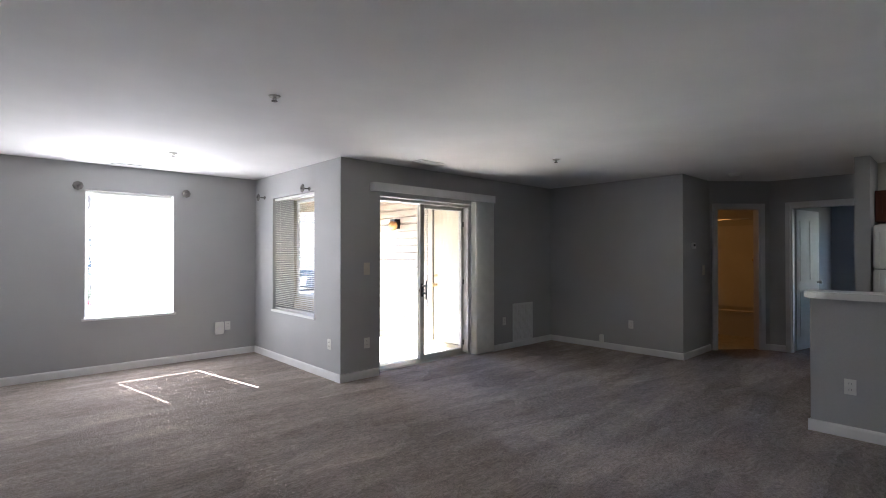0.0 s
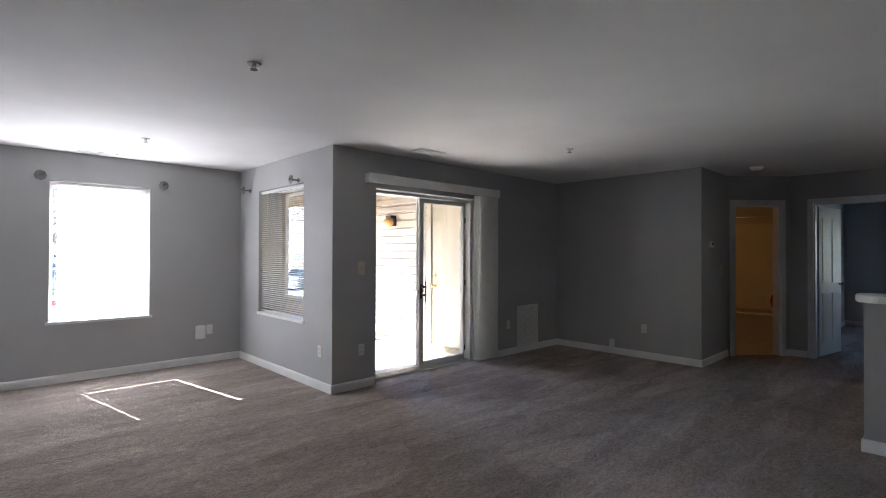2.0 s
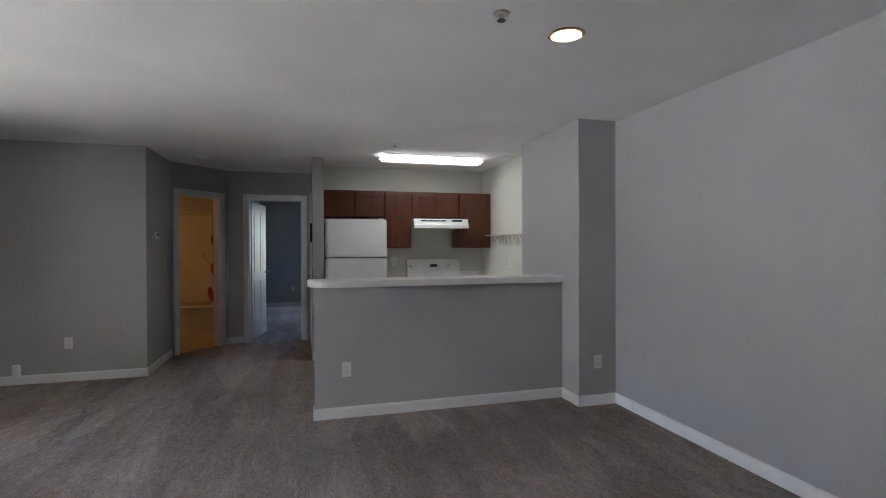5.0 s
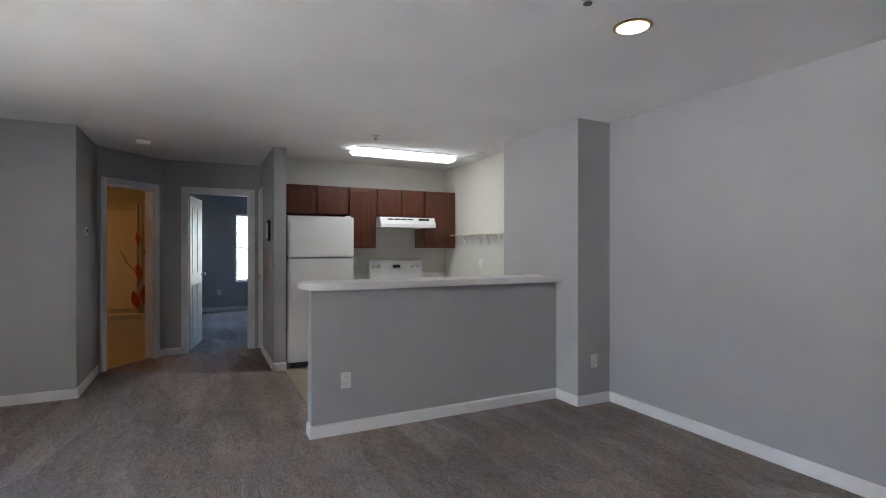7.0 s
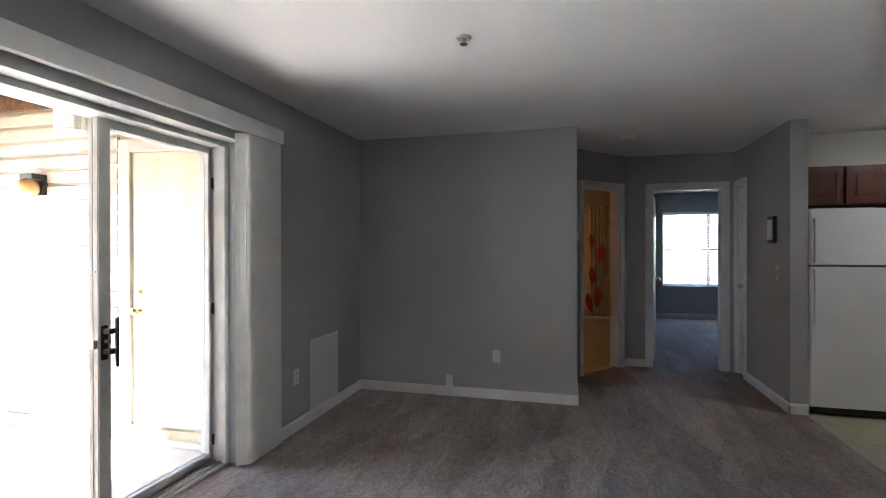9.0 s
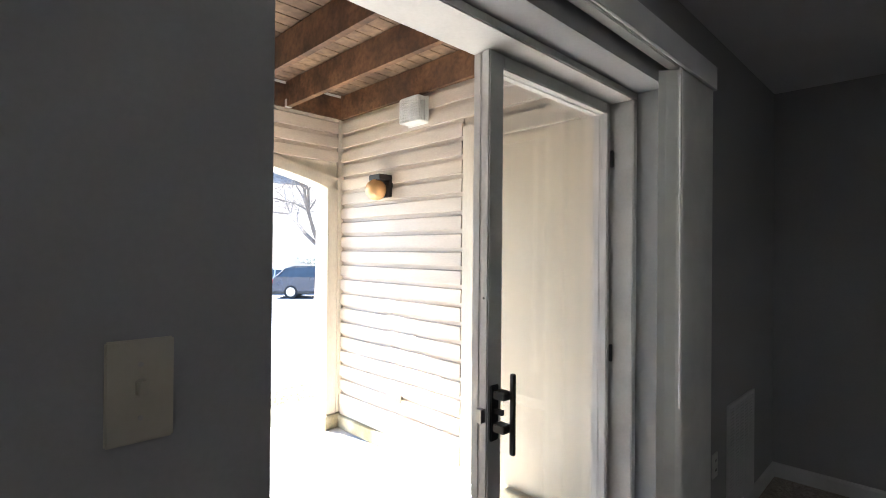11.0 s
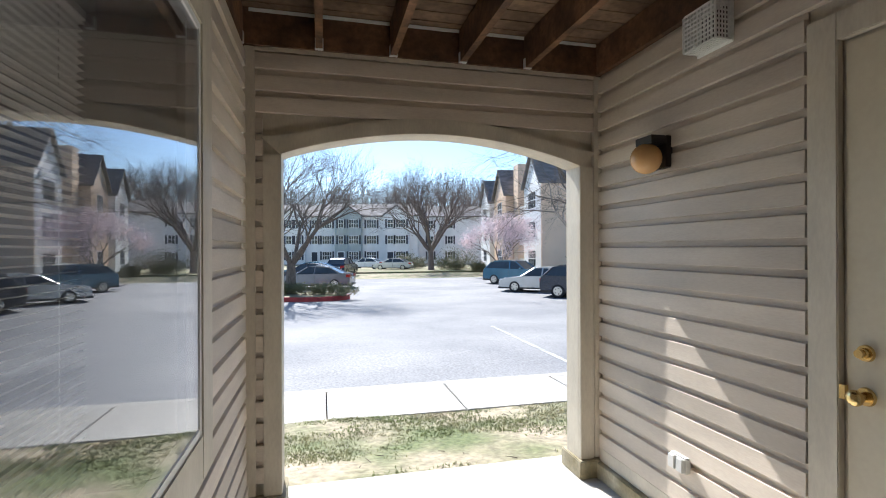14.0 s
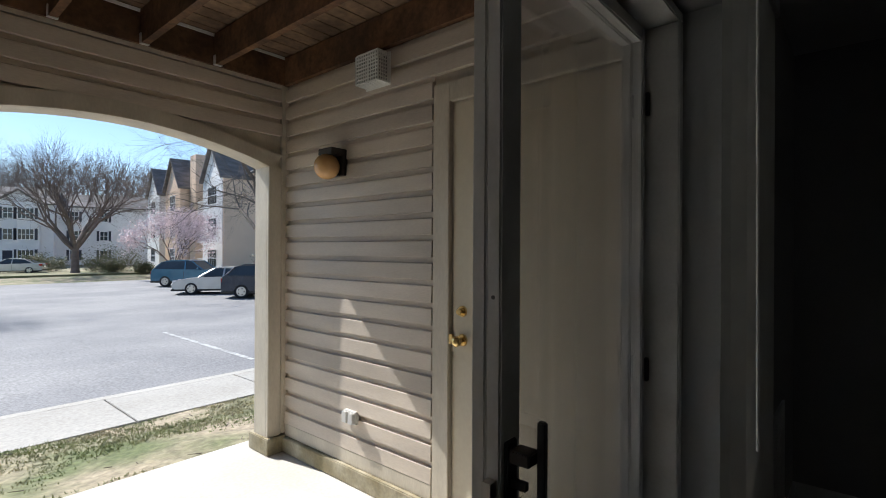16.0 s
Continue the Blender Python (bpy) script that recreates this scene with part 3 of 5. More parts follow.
# ---- fittings on walls and ceiling ----
def outlet(m, switch=False, group="wall outlets"):
    f = thing("light_switch" if switch else "wall_outlet", (0, 0, 0), "ivory plastic light switch plate" if switch else "white plastic double wall outlet", "light switch" if switch else "outlet", group)
    f.matrix_basis = m
    part("plate", boxes((-0.036, 0.036, -0.006, 0, -0.058, 0.058)), IVORY if switch else PLASTIC, f, bevel=0.002)
    if switch:
        for z in (-0.03, 0.03):
            part("screw", (lambda b: (rod(b, (0, -0.006, z), (0, -0.0075, z), 0.003, n=8), b)[1])(bmesh.new()), CHROME, f)
        part("toggle", boxes((-0.006, 0.006, -0.02, -0.006, -0.004, 0.014)), IVORY, f, bevel=0.002)
    else:
        for z in (-0.022, 0.022):
            r = part("receptacle", boxes((-0.017, 0.017, -0.0085, -0.006, z - 0.014, z + 0.014)), PLASTIC, f, bevel=0.002)
            for x in (-0.007, 0.007):
                part("slot", boxes((x - 0.0013, x + 0.0013, -0.0095, -0.0085, z - 0.003, z + 0.008)), BLACK, r)
    return f


o = outlet(pose(2.77, 7.40, 0.41))
for m in (pose(3.15, 5.33, 0.385, 0, 0, -90), pose(3.49, 5.10, 0.39), pose(5.87, 5.10, 0.41), pose(7.03, 3.75, 0.39, 0, 0, -90),
          pose(5.15, 1.10, 0.385, 0, 0, -90), pose(4.87, -1.0, 0.37, 0, 0, -90), pose(7.89, 0.24, 1.16, 0, 0, -90), pose(6.9, -1.07, 1.15, 0, 0, 180), pose(0.20, 6.2, 0.39, 0, 0, 90), pose(13.0, 1.7, 0.4, 0, 0, -90)):
    copy_thing(o, m)
sw = outlet(pose(3.486, 5.10, 1.223) @ Matrix.Diagonal((1.12, 1, 1.18, 1)), True, "light switches")
copy_thing(sw, pose(7.75, 3.04, 1.16))
copy_thing(sw, pose(7.5, 1.33, 1.16, 0, 0, 180))
tb = thing("telephone_box", (2.66, 7.40, 0.31), "white plastic wall box with rounded corners", "wall box", inworld=True)
part("case", boxes((2.60, 2.715, 7.365, 7.40, 0.305, 0.47)), PLASTIC, tb, bevel=0.008)
part("cover_line", boxes((2.64, 2.675, 7.362, 7.365, 0.36, 0.40)), TRIM, tb)
pl = thing("plug_adapter", (7.03, 4.19, 0.1), "small white plug-in box at the baseboard", "plug", inworld=True)
part("case", boxes((6.985, 7.03, 4.16, 4.22, 0.07, 0.2)), PLASTIC, pl, bevel=0.008)
th = thing("thermostat", (7.35, 3.04, 1.5), "small white wall thermostat", "thermostat", inworld=True)
part("case", boxes((7.30, 7.42, 3.015, 3.04, 1.46, 1.54)), PLASTIC, th, bevel=0.006)
part("display", boxes((7.33, 7.39, 3.012, 3.015, 1.49, 1.525)), DARKSIDE, th)
ic = thing("intercom", (7.62, 1.33, 1.5), "black and white intercom panel on the hall wall", "intercom", inworld=True)
part("case", boxes((7.52, 7.66, 1.33, 1.36, 1.42, 1.66)), BLACK, ic, bevel=0.006)
part("front_plate", boxes((7.535, 7.645, 1.36, 1.366, 1.45, 1.63)), PLASTIC, ic, bevel=0.002)

rg = thing("return_air_grille", (6.3, 5.10, 0.35), "white metal return air grille above the baseboard", "vent", inworld=True)
for x0, x1, z0, z1 in ((6.06, 6.54, 0.625, 0.65), (6.06, 6.54, 0.085, 0.11), (6.06, 6.085, 0.11, 0.625), (6.515, 6.54, 0.11, 0.625)):
    part("frame", boxes((x0, x1, 5.088, 5.10, z0, z1)), TRIM, rg, bevel=0.002)
part("backing", boxes((6.085, 6.515, 5.096, 5.099, 0.11, 0.625)), ALU, rg)
for i in range(4):
    part("divider", boxes((6.165 + i * 0.085, 6.175 + i * 0.085, 5.088, 5.095, 0.11, 0.625)), TRIM, rg)
sm = finish("slat", boxes((6.085, 6.515, 5.0895, 5.0955, -0.005, 0.004)), TRIM)
for i in range(31):
    s = new("slat", sm)
    s.parent, s.matrix_parent_inverse, s.location = rg, rg.matrix_basis.inverted(), (0, 0, 0.122 + i * 0.0165)


def ceiling_vent(x, y, w, d):
    f = thing("ceiling_vent", (x, y, H), "white slatted ceiling air vent", "vent", "ceiling vents")
    for a in ((-w, w, -d, -d + 0.015), (-w, w, d - 0.015, d), (-w, -w + 0.015, -d + 0.015, d - 0.015), (w - 0.015, w, -d + 0.015, d - 0.015)):
        part("frame", boxes((*a, -0.012, 0)), TRIM, f)
    part("backing", boxes((-w + 0.015, w - 0.015, -d + 0.015, d - 0.015, -0.003, -0.001)), DARKSIDE, f)
    for i in range(5):
        y0 = -d + 0.022 + i * (2 * d - 0.04) / 5
        part("slat", boxes((-w + 0.015, w - 0.015, y0, y0 + 0.012, -0.011, -0.004)), TRIM, f)


ceiling_vent(4.05, 4.70, 0.17, 0.085)
ceiling_vent(1.57, 7.22, 0.17, 0.085)
ceiling_vent(6.62, -0.86, 0.14, 0.085)


def sprinkler(x, y):
    f = thing("fire_sprinkler", (x, y, H), "small metal fire sprinkler head on the ceiling", "sprinkler", "sprinklers")
    bm = bmesh.new()
    rod(bm, (0, 0, 0), (0, 0, -0.008), 0.04, 0.034, 16)
    part("escutcheon", bm, CHROME, f)
    bm = bmesh.new()
    rod(bm, (0, 0, -0.008), (0, 0, -0.018), 0.011)
    for s in (-1, 1):
        rod(bm, (s * 0.012, 0, -0.014), (s * 0.004, 0, -0.034), 0.003, n=6)
    part("body", bm, CHROME, f)
    bm = bmesh.new()
    rod(bm, (0, 0, -0.033), (0, 0, -0.036), 0.02)
    part("deflector", bm, PEWTER, f)
    return f


sp = sprinkler(1.75, 3.61)
for x, y in ((1.77, 6.12), (4.98, 3.60), (3.29, 0.53), (6.24, 0.51)):
    copy_thing(sp, pose(x, y, H))
sk = thing("smoke_detector", (7.5, 2.57, H), "round white smoke detector on the hall ceiling", "smoke detector")
bm = bmesh.new()
rod(bm, (0, 0, 0), (0, 0, -0.02), 0.07, 0.07, 24)
rod(bm, (0, 0, -0.02), (0, 0, -0.045), 0.065, 0.045, 24)
part("case", bm, PLASTIC, sk)
cl = thing("recessed_light", (3.42, 0.12, H), "round recessed ceiling light, switched on", "ceiling light")
bm = bmesh.new()
r = bmesh.ops.create_circle(bm, segments=32, radius=0.095)
r2 = bmesh.ops.create_circle(bm, segments=32, radius=0.078)
for v in r2["verts"]:
    v.co.z = -0.006
bmesh.ops.bridge_loops(bm, edges=bm.edges)
part("trim_ring", bm, BRASS, cl)
bm = bmesh.new()
rod(bm, (0, 0, -0.001), (0, 0, -0.005), 0.078, 0.078, 32)
part("lens", bm, glow("warm_lens", (1.0, 0.80, 0.5), 0.14), cl)
fx = thing("fluorescent_light", (6.90, -0.06, H), "long white fluorescent ceiling light, switched on", "ceiling light")
bm = boxes((-0.11, 0.11, -0.63, 0.63, -0.07, -0.012))
part("diffuser", bm, glow("tube_diffuser", (1.0, 0.98, 0.9), 0.14), fx, "glowing acrylic cover", bevel=0.028, smooth=True)
part("base", boxes((-0.12, 0.12, -0.6, 0.6, -0.012, 0)), TRIM, fx)

# ---- the kitchen ----
wall("wall_bar", "y", 5.15, 5.27, -0.82, 1.345, 0, 1.04, [], PAINT, "grey painted half wall under the bar top")
bt = thing("bar_top", (5.25, 0.2, 1.04), "white laminate bar top with a rounded end", "countertop", inworld=True)
bm = bmesh.new()
pts = [(5.05, -0.816)] + [(5.25 - 0.20 * math.cos(k * math.pi / 20), 1.20 + 0.20 * math.sin(k * math.pi / 20)) for k in range(11)] + [(5.39, 1.40), (5.42, 1.37), (5.42, -0.816)]
prism(bm, pts, lambda u, v, w: (u, v, 1.045 + w), 0.05)
part("slab", bm, LAMINATE, bt, bevel=0.006)


def cabinet(name, x0, x1, y0, y1, z0, z1, doors, label, face=-1, axis="x", knobless=True):
    f = thing(name, ((x0 + x1) / 2, (y0 + y1) / 2, z0), label, "cabinet", inworld=True)
    part("body", boxes((x0, x1, y0, y1, z0, z1)), CHERRY, f)
    n = doors
    for i in range(n):
        if axis == "x":
            a, b = y0 + (y1 - y0) * i / n + 0.012, y0 + (y1 - y0) * (i + 1) / n - 0.012
            dr = part("door", boxes((x0 - 0.018, x0, a, b, z0 + 0.012, z1 - 0.012)), CHERRY, f, bevel=0.003)
            for q in ((a, b, z0 + 0.012, z0 + 0.062), (a, b, z1 - 0.062, z1 - 0.012), (a, a + 0.05, z0 + 0.062, z1 - 0.062), (b - 0.05, b, z0 + 0.062, z1 - 0.062)):
                part("door_rail", boxes((x0 - 0.026, x0 - 0.018, *q)), CHERRY, dr, bevel=0.002)
            if b - a > 0.2 and z1 - z0 > 0.25:
                part("raised_panel", boxes((x0 - 0.024, x0 - 0.018, a + 0.075, b - 0.075, z0 + 0.087, z1 - 0.087)), CHERRY, dr, bevel=0.005)
    return f


W = "reddish-brown cherry wall cabinet"
cabinet("wall_cabinet", 7.580, 7.890, 0.42, 1.195, 1.745, 2.09, 2, "short " + W + " over the refrigerator")
cabinet("wall_cabinet", 7.580, 7.890, 0.06, 0.415, 1.34, 2.09, 1, "tall " + W + " beside the range hood")
cabinet("wall_cabinet", 7.580, 7.890, -0.60, 0.055, 1.745, 2.09, 2, "short " + W + " over the range hood")
cabinet("wall_cabinet", 7.580, 7.890, -1.065, -0.605, 1.34, 2.09, 1, "tall " + W + " in the corner")
C2 = "cherry base cabinet under the white counter"
cabinet("base_cabinet", 7.300, 7.890, 0.075, 0.42, 0.0, 0.87, 1, C2)
cabinet("base_cabinet", 7.300, 7.890, -1.065, -0.70, 0.0, 0.87, 1, C2)
cabinet("base_cabinet", 5.275, 5.88, -0.40, 1.20, 0.0, 0.87, 0, "dark cherry base cabinet with a plain end panel")
ct = thing("counter", (7.520, -0.8, 0.87), "white laminate kitchen counter", "countertop", inworld=True)
part("slab", boxes((7.270, 7.880, -1.068, -0.70, 0.873, 0.91), (5.90, 7.270, -1.068, -0.45, 0.873, 0.91)), LAMINATE, ct, bevel=0.004)
part("backsplash", boxes((7.865, 7.888, -1.05, -0.70, 0.912, 1.0)), LAMINATE, ct)
ct = thing("counter", (7.520, 0.25, 0.87), "short white laminate counter beside the range", "countertop", inworld=True)
part("slab", boxes((7.270, 7.880, 0.072, 0.425, 0.873, 0.91)), LAMINATE, ct, bevel=0.004)
ct = thing("counter", (5.6, 0.4, 0.87), "white laminate counter behind the bar", "countertop", inworld=True)
part("slab", boxes((5.275, 5.895, -0.815, 1.22, 0.873, 0.91)), LAMINATE, ct, bevel=0.004)

rf = thing("refrigerator", (7.520, 0.8, 0), "white top-freezer refrigerator with dark sides", "refrigerator", inworld=True)
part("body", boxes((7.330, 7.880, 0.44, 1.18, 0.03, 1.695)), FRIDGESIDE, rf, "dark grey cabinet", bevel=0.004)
for nm, z0, z1 in (("freezer_door", 1.235, 1.70), ("fridge_door", 0.065, 1.222)):
    d = part(nm, boxes((7.265, 7.330, 0.435, 1.185, z0, z1)), ENAMEL, rf, bevel=0.012)
    a, b = (1.25, 1.62) if z0 > 1 else (0.72, 1.205)
    part("handle", boxes((7.230, 7.250, 1.13, 1.16, a, b), (7.250, 7.265, 1.13, 1.16, a, a + 0.04), (7.250, 7.265, 1.13, 1.16, b - 0.04, b)), ENAMEL, d, bevel=0.003)
part("hinge_cap", boxes((7.280, 7.360, 0.47, 0.53, 1.70, 1.713)), ENAMEL, rf)
part("kick_grille", boxes((7.300, 7.330, 0.47, 1.15, 0.01, 0.06)), BLACK, rf)

st = thing("electric_range", (7.520, -0.31, 0), "white electric range with a control panel", "stove", inworld=True)
part("body", boxes((7.280, 7.880, -0.695, 0.068, 0.02, 0.905)), ENAMEL, st, bevel=0.005)
part("oven_door", boxes((7.240, 7.280, -0.685, 0.058, 0.22, 0.84)), ENAMEL, st, bevel=0.006)
part("oven_handle", boxes((7.20, 7.22, -0.62, 0.0, 0.76, 0.785)), ENAMEL, st, bevel=0.004)
bm = bmesh.new()
prism(bm, [(7.790, 0.905), (7.880, 0.905), (7.880, 1.18), (7.840, 1.18)], lambda u, v, w: (u, -0.692 + w, v), 0.757)
bp = part("control_panel", bm, ENAMEL, st, bevel=0.006)
part("clock", boxes((7.812, 7.828, -0.36, -0.26, 1.075, 1.115)), BLACK, bp)
for y in (-0.63, -0.55, -0.07, 0.01):
    bm = bmesh.new()
    rod(bm, (7.825, y, 1.09), (7.792, y, 1.084), 0.024, 0.02)
    part("dial", bm, PLASTIC, bp)
for x, y, q in ((7.420, -0.5, 0.09), (7.420, -0.12, 0.075), (7.670, -0.5, 0.075), (7.670, -0.12, 0.09)):
    bm = bmesh.new()
    for k in range(3):
        rod(bm, (x, y, 0.906), (x, y, 0.912), q * (1 - k * 0.25), q * (1 - k * 0.25) - 0.01, 20)
    part("burner", bm, BLACK, st)
hd = thing("range_hood", (7.620, -0.3, 1.59), "white range hood under the cabinets", "range hood", inworld=True)
bm = bmesh.new()
prism(bm, [(7.390, 1.60), (7.890, 1.60), (7.890, 1.727), (7.44, 1.727), (7.390, 1.64)], lambda u, v, w: (u, -0.69 + w, v), 0.745)
part("shell", bm, ENAMEL, hd, bevel=0.004)
part("switch_panel", boxes((7.410, 7.423, -0.60, -0.46, 1.688, 1.712)), BLACK, hd)
for i in range(4):
    part("vent_slot", boxes((7.410, 7.423, -0.38 + i * 0.09, -0.31 + i * 0.09, 1.692, 1.708)), DARKSIDE, hd)

hr = thing("hook_rack", (7.2, -1.07, 1.5), "wooden strip with white wire hooks on the wall", "hook rack", inworld=True)
part("strip", boxes((6.15, 7.57, -1.07, -0.98, 1.50, 1.515)), EXTRIM, hr, bevel=0.002)
for i in range(6):
    x = 6.3 + i * 0.19
    bm = bmesh.new()
    rod(bm, (x, -1.06, 1.38), (x, -0.99, 1.50), 0.006, n=8)
    rod(bm, (x, -1.06, 1.38), (x, -1.06, 1.50), 0.006, n=8)
    part("bracket", bm, TRIM, hr)

# ---- the bathroom ----
tu = thing("bathtub", (10.0, 3.4, 0), "white bathtub with a tall glossy surround", "bathtub", inworld=True)
part("apron", boxes((9.62, 9.67, 2.56, 4.38, 0.0, 0.40)), TUBWHITE, tu)
part("rim", boxes((9.60, 9.70, 2.56, 4.38, 0.40, 0.43), (9.70, 10.38, 2.56, 2.62, 0.40, 0.43), (9.70, 10.38, 4.32, 4.38, 0.40, 0.43)), TUBWHITE, tu, bevel=0.008)
part("basin", boxes((9.67, 10.38, 2.56, 4.38, 0.05, 0.12)), TUBWHITE, tu)
part("surround", boxes((10.37, 10.395, 2.56, 4.38, 0.43, 1.90), (9.66, 10.37, 2.545, 2.56, 0.43, 1.90), (9.66, 10.37, 4.38, 4.395, 0.43, 1.90)), TUBWHITE, tu)
part("towel_bar", (lambda b: (rod(b, (10.36, 2.95, 1.0), (10.30, 3.05, 1.15), 0.008), rod(b, (10.30, 3.05, 1.15), (10.30, 3.12, 1.3), 0.008), b)[2])(bmesh.new()), BRASS, tu)
cr = thing("shower_curtain_rod", (9.68, 3.4, 1.92), "chrome shower curtain rod", "curtain rod", inworld=True)
part("rod", (lambda b: (rod(b, (9.68, 2.545, 1.97), (9.68, 4.395, 1.97), 0.013), b)[1])(bmesh.new()), CHROME, cr)
sc = thing("shower_curtain", (9.68, 2.65, 0.3), "sheer shower curtain with orange-red leaves, pushed aside", "shower curtain", inworld=True)
bm = bmesh.new()
cols = []
for i in range(25):
    x, y = 9.68 + 0.035 * math.sin(i * 1.6), 2.56 + i * 0.0125
    cols.append([bm.verts.new((x + k, y, z)) for k in (0, 0.002) for z in (0.42, 1.95)])
for a, b in zip(cols, cols[1:]):
    bm.faces.new((a[0], b[0], b[1], a[1]))
    bm.faces.new((a[2], a[3], b[3], b[2]))
part("cloth", bm, mat("curtain_cloth", (0.66, 0.60, 0.48), 0.8, 0.12, 2.2, 20, 0.1), sc, smooth=True)
LEAFRED = mat("leaf_print", (0.42, 0.07, 0.03), 0.8, 0.25, 6, 40, 0.1)
for k, (yc, zc, lean, size) in enumerate(((2.84, 0.62, 0.25, 0.17), (2.76, 0.70, -0.15, 0.19), (2.80, 1.00, 0.2, 0.16), (2.72, 1.30, -0.2, 0.17), (2.82, 1.48, 0.1, 0.12))):
    bm = bmesh.new()
    prism(bm, [(yc + size * (lean * t + 0.28 * math.sin(math.pi * t) * q), zc + size * (t - 0.5) * 1.6) for q, ts in ((1, range(7)), (-1, range(5, 0, -1))) for t in [v / 6 for v in ts]],
          lambda u, v, w: (9.635 - w, u, v), 0.003)
    part("leaf_print", bm, LEAFRED, sc, "orange-red printed leaf")
to = thing("toilet", (9.05, 3.75, 0), "white porcelain toilet with its lid shut", "toilet", inworld=True)
bm = bmesh.new()
rod(bm, (9.05, 3.65, 0.0), (9.05, 3.65, 0.2), 0.13, 0.11, 20)
rod(bm, (9.05, 3.62, 0.2), (9.05, 3.62, 0.38), 0.11, 0.19, 20)
part("bowl", bm, TUBWHITE, to)
bm = bmesh.new()
rod(bm, (9.05, 3.62, 0.385), (9.05, 3.62, 0.41), 0.2, 0.195, 24)
part("lid", bm, TUBWHITE, to)
part("tank", boxes((8.83, 9.27, 4.2, 4.395, 0.38, 0.76)), TUBWHITE, to, bevel=0.02)
part("pedestal", boxes((8.95, 9.15, 3.7, 4.3, 0.0, 0.38)), TUBWHITE, to, bevel=0.03)

# ---- the patio ----
PL, PR, PF, PB, PT, SLAB = 3.47, 5.73, 8.09, 5.372, 2.56, -0.13
solid("patio_slab", boxes((3.2, 6.0, 5.26, 8.42, -0.4, SLAB)), CONCRETE, "pale concrete patio slab", "patio", "structure")
wall("wall_patio_right", "y", PR, PR + 0.15, 5.35, 8.25, SLAB - 0.1, 3.0, [], EXTRIM, "outside wall of the storage closet")
wall("wall_patio_house", "x", 5.35, 5.372, PL - 0.02, PR, SLAB, 3.0, [SLIDE], EXTRIM, "outside face of the wall round the sliding door")
AX0, AX1, SPRING, RISE = 3.67, 5.57, 1.95, 0.16


def arch(n=20):
    """Points of the arch, from one spring to the other."""
    return [(AX0 + (AX1 - AX0) * i / n, SPRING + RISE * math.sin(math.pi * i / n) ** 0.85) for i in range(n + 1)]


bm = bmesh.new()
box(bm, 3.2, AX0, PF, 8.25, SLAB, SPRING)
box(bm, AX1, PR, PF, 8.25, SLAB, SPRING)
top = arch()
prism(bm, [(3.2, SPRING)] + top + [(PR, SPRING), (PR, 2.80), (3.2, 2.80)], lambda u, v, w: (u, PF + w, v), 0.16)
solid("wall_patio_front", bm, EXTRIM, "outside wall with a wide shallow arch", "wall", "structure")
ac = thing("arch_casing", (4.62, PF, 1.0), "almond painted casing round the arch", "arch trim", inworld=True, kind="structure")
for nm, x0, x1 in (("post", AX0 - 0.1, AX0), ("post", AX1, AX1 + 0.1)):
    part(nm, boxes((x0, x1, PF - 0.03, PF, SLAB + 0.12, SPRING)), EXTRIM, ac, bevel=0.004)
bm = bmesh.new()
outer = [(x if 0 < i < 20 else x + (-0.115 if i == 0 else 0.115), z + 0.095) for i, (x, z) in enumerate(arch())]
prism(bm, top + outer[::-1], lambda u, v, w: (u, PF - 0.035 + w, v), 0.035)
part("arch_head", bm, EXTRIM, ac, bevel=0.003)
for x in (PL + 0.03, PR - 0.03):
    solid("corner_trim", boxes((x - 0.03, x + 0.03, PF - 0.04, PF, SLAB + 0.13, PT - 0.005)), EXTRIM, "almond vinyl corner post", "trim", "structure", 0.004)
solid("plinth", boxes((PR - 0.06, PR, PB, PF, SLAB, SLAB + 0.11), (AX1 - 0.02, PR, PF - 0.06, 8.3, SLAB, SLAB + 0.12), (PL - 0.02, AX0 + 0.02, PF - 0.06, 8.3, SLAB, SLAB + 0.12), (PL - 0.02, PL + 0.05, PB, PF - 0.06, SLAB, SLAB + 0.11)), MOSSY, "weathered concrete plinth with damp stains", "plinth", "structure", 0.006)
solid("base_board", boxes((PR - 0.03, PR, 6.6, PF - 0.04, SLAB + 0.11, SLAB + 0.20), (PL - 0.02, PL + 0.02, PB, PF - 0.04, SLAB + 0.11, SLAB + 0.2)), EXTRIM, "almond board under the siding", "trim", "structure", 0.003)

# siding boards, each a lapped plank with a shadowed lower lip
LAP = 0.1245


def siding(parent, m, a0, a1, z0, z1, cuts=()):
    """Planks along x of m, facing -y; cuts: (a, b, za, zb) left free."""
    z = z0
    while z < z1 - 0.02:
        spans = [(a0, a1)]
        for a, b, za, zb in cuts:
            if z + LAP * 0.5 > za and z + LAP * 0.5 < zb:
                spans = [q for s, e in spans for q in ((s, min(e, a)), (max(s, b), e)) if q[1] - q[0] > 0.01]
        h = min(LAP, z1 - z)
        for s, e in spans:
            bm = bmesh.new()
            prism(bm, [(0, 0), (-0.031, 0), (-0.032, 0.002), (-0.0295, h * 0.70), (-0.028, h * 0.72), (-0.010, h * 0.745), (-0.008, h * 0.77), (-0.008, h), (0, h)],
                  lambda u, v, w: m @ Vector((s + w, u, z + v)), e - s)
            part("plank", bm, SIDING, parent)
        z += LAP


def side_thing(name, place, label):
    return thing(name, place, label, "siding", inworld=True, kind="structure")


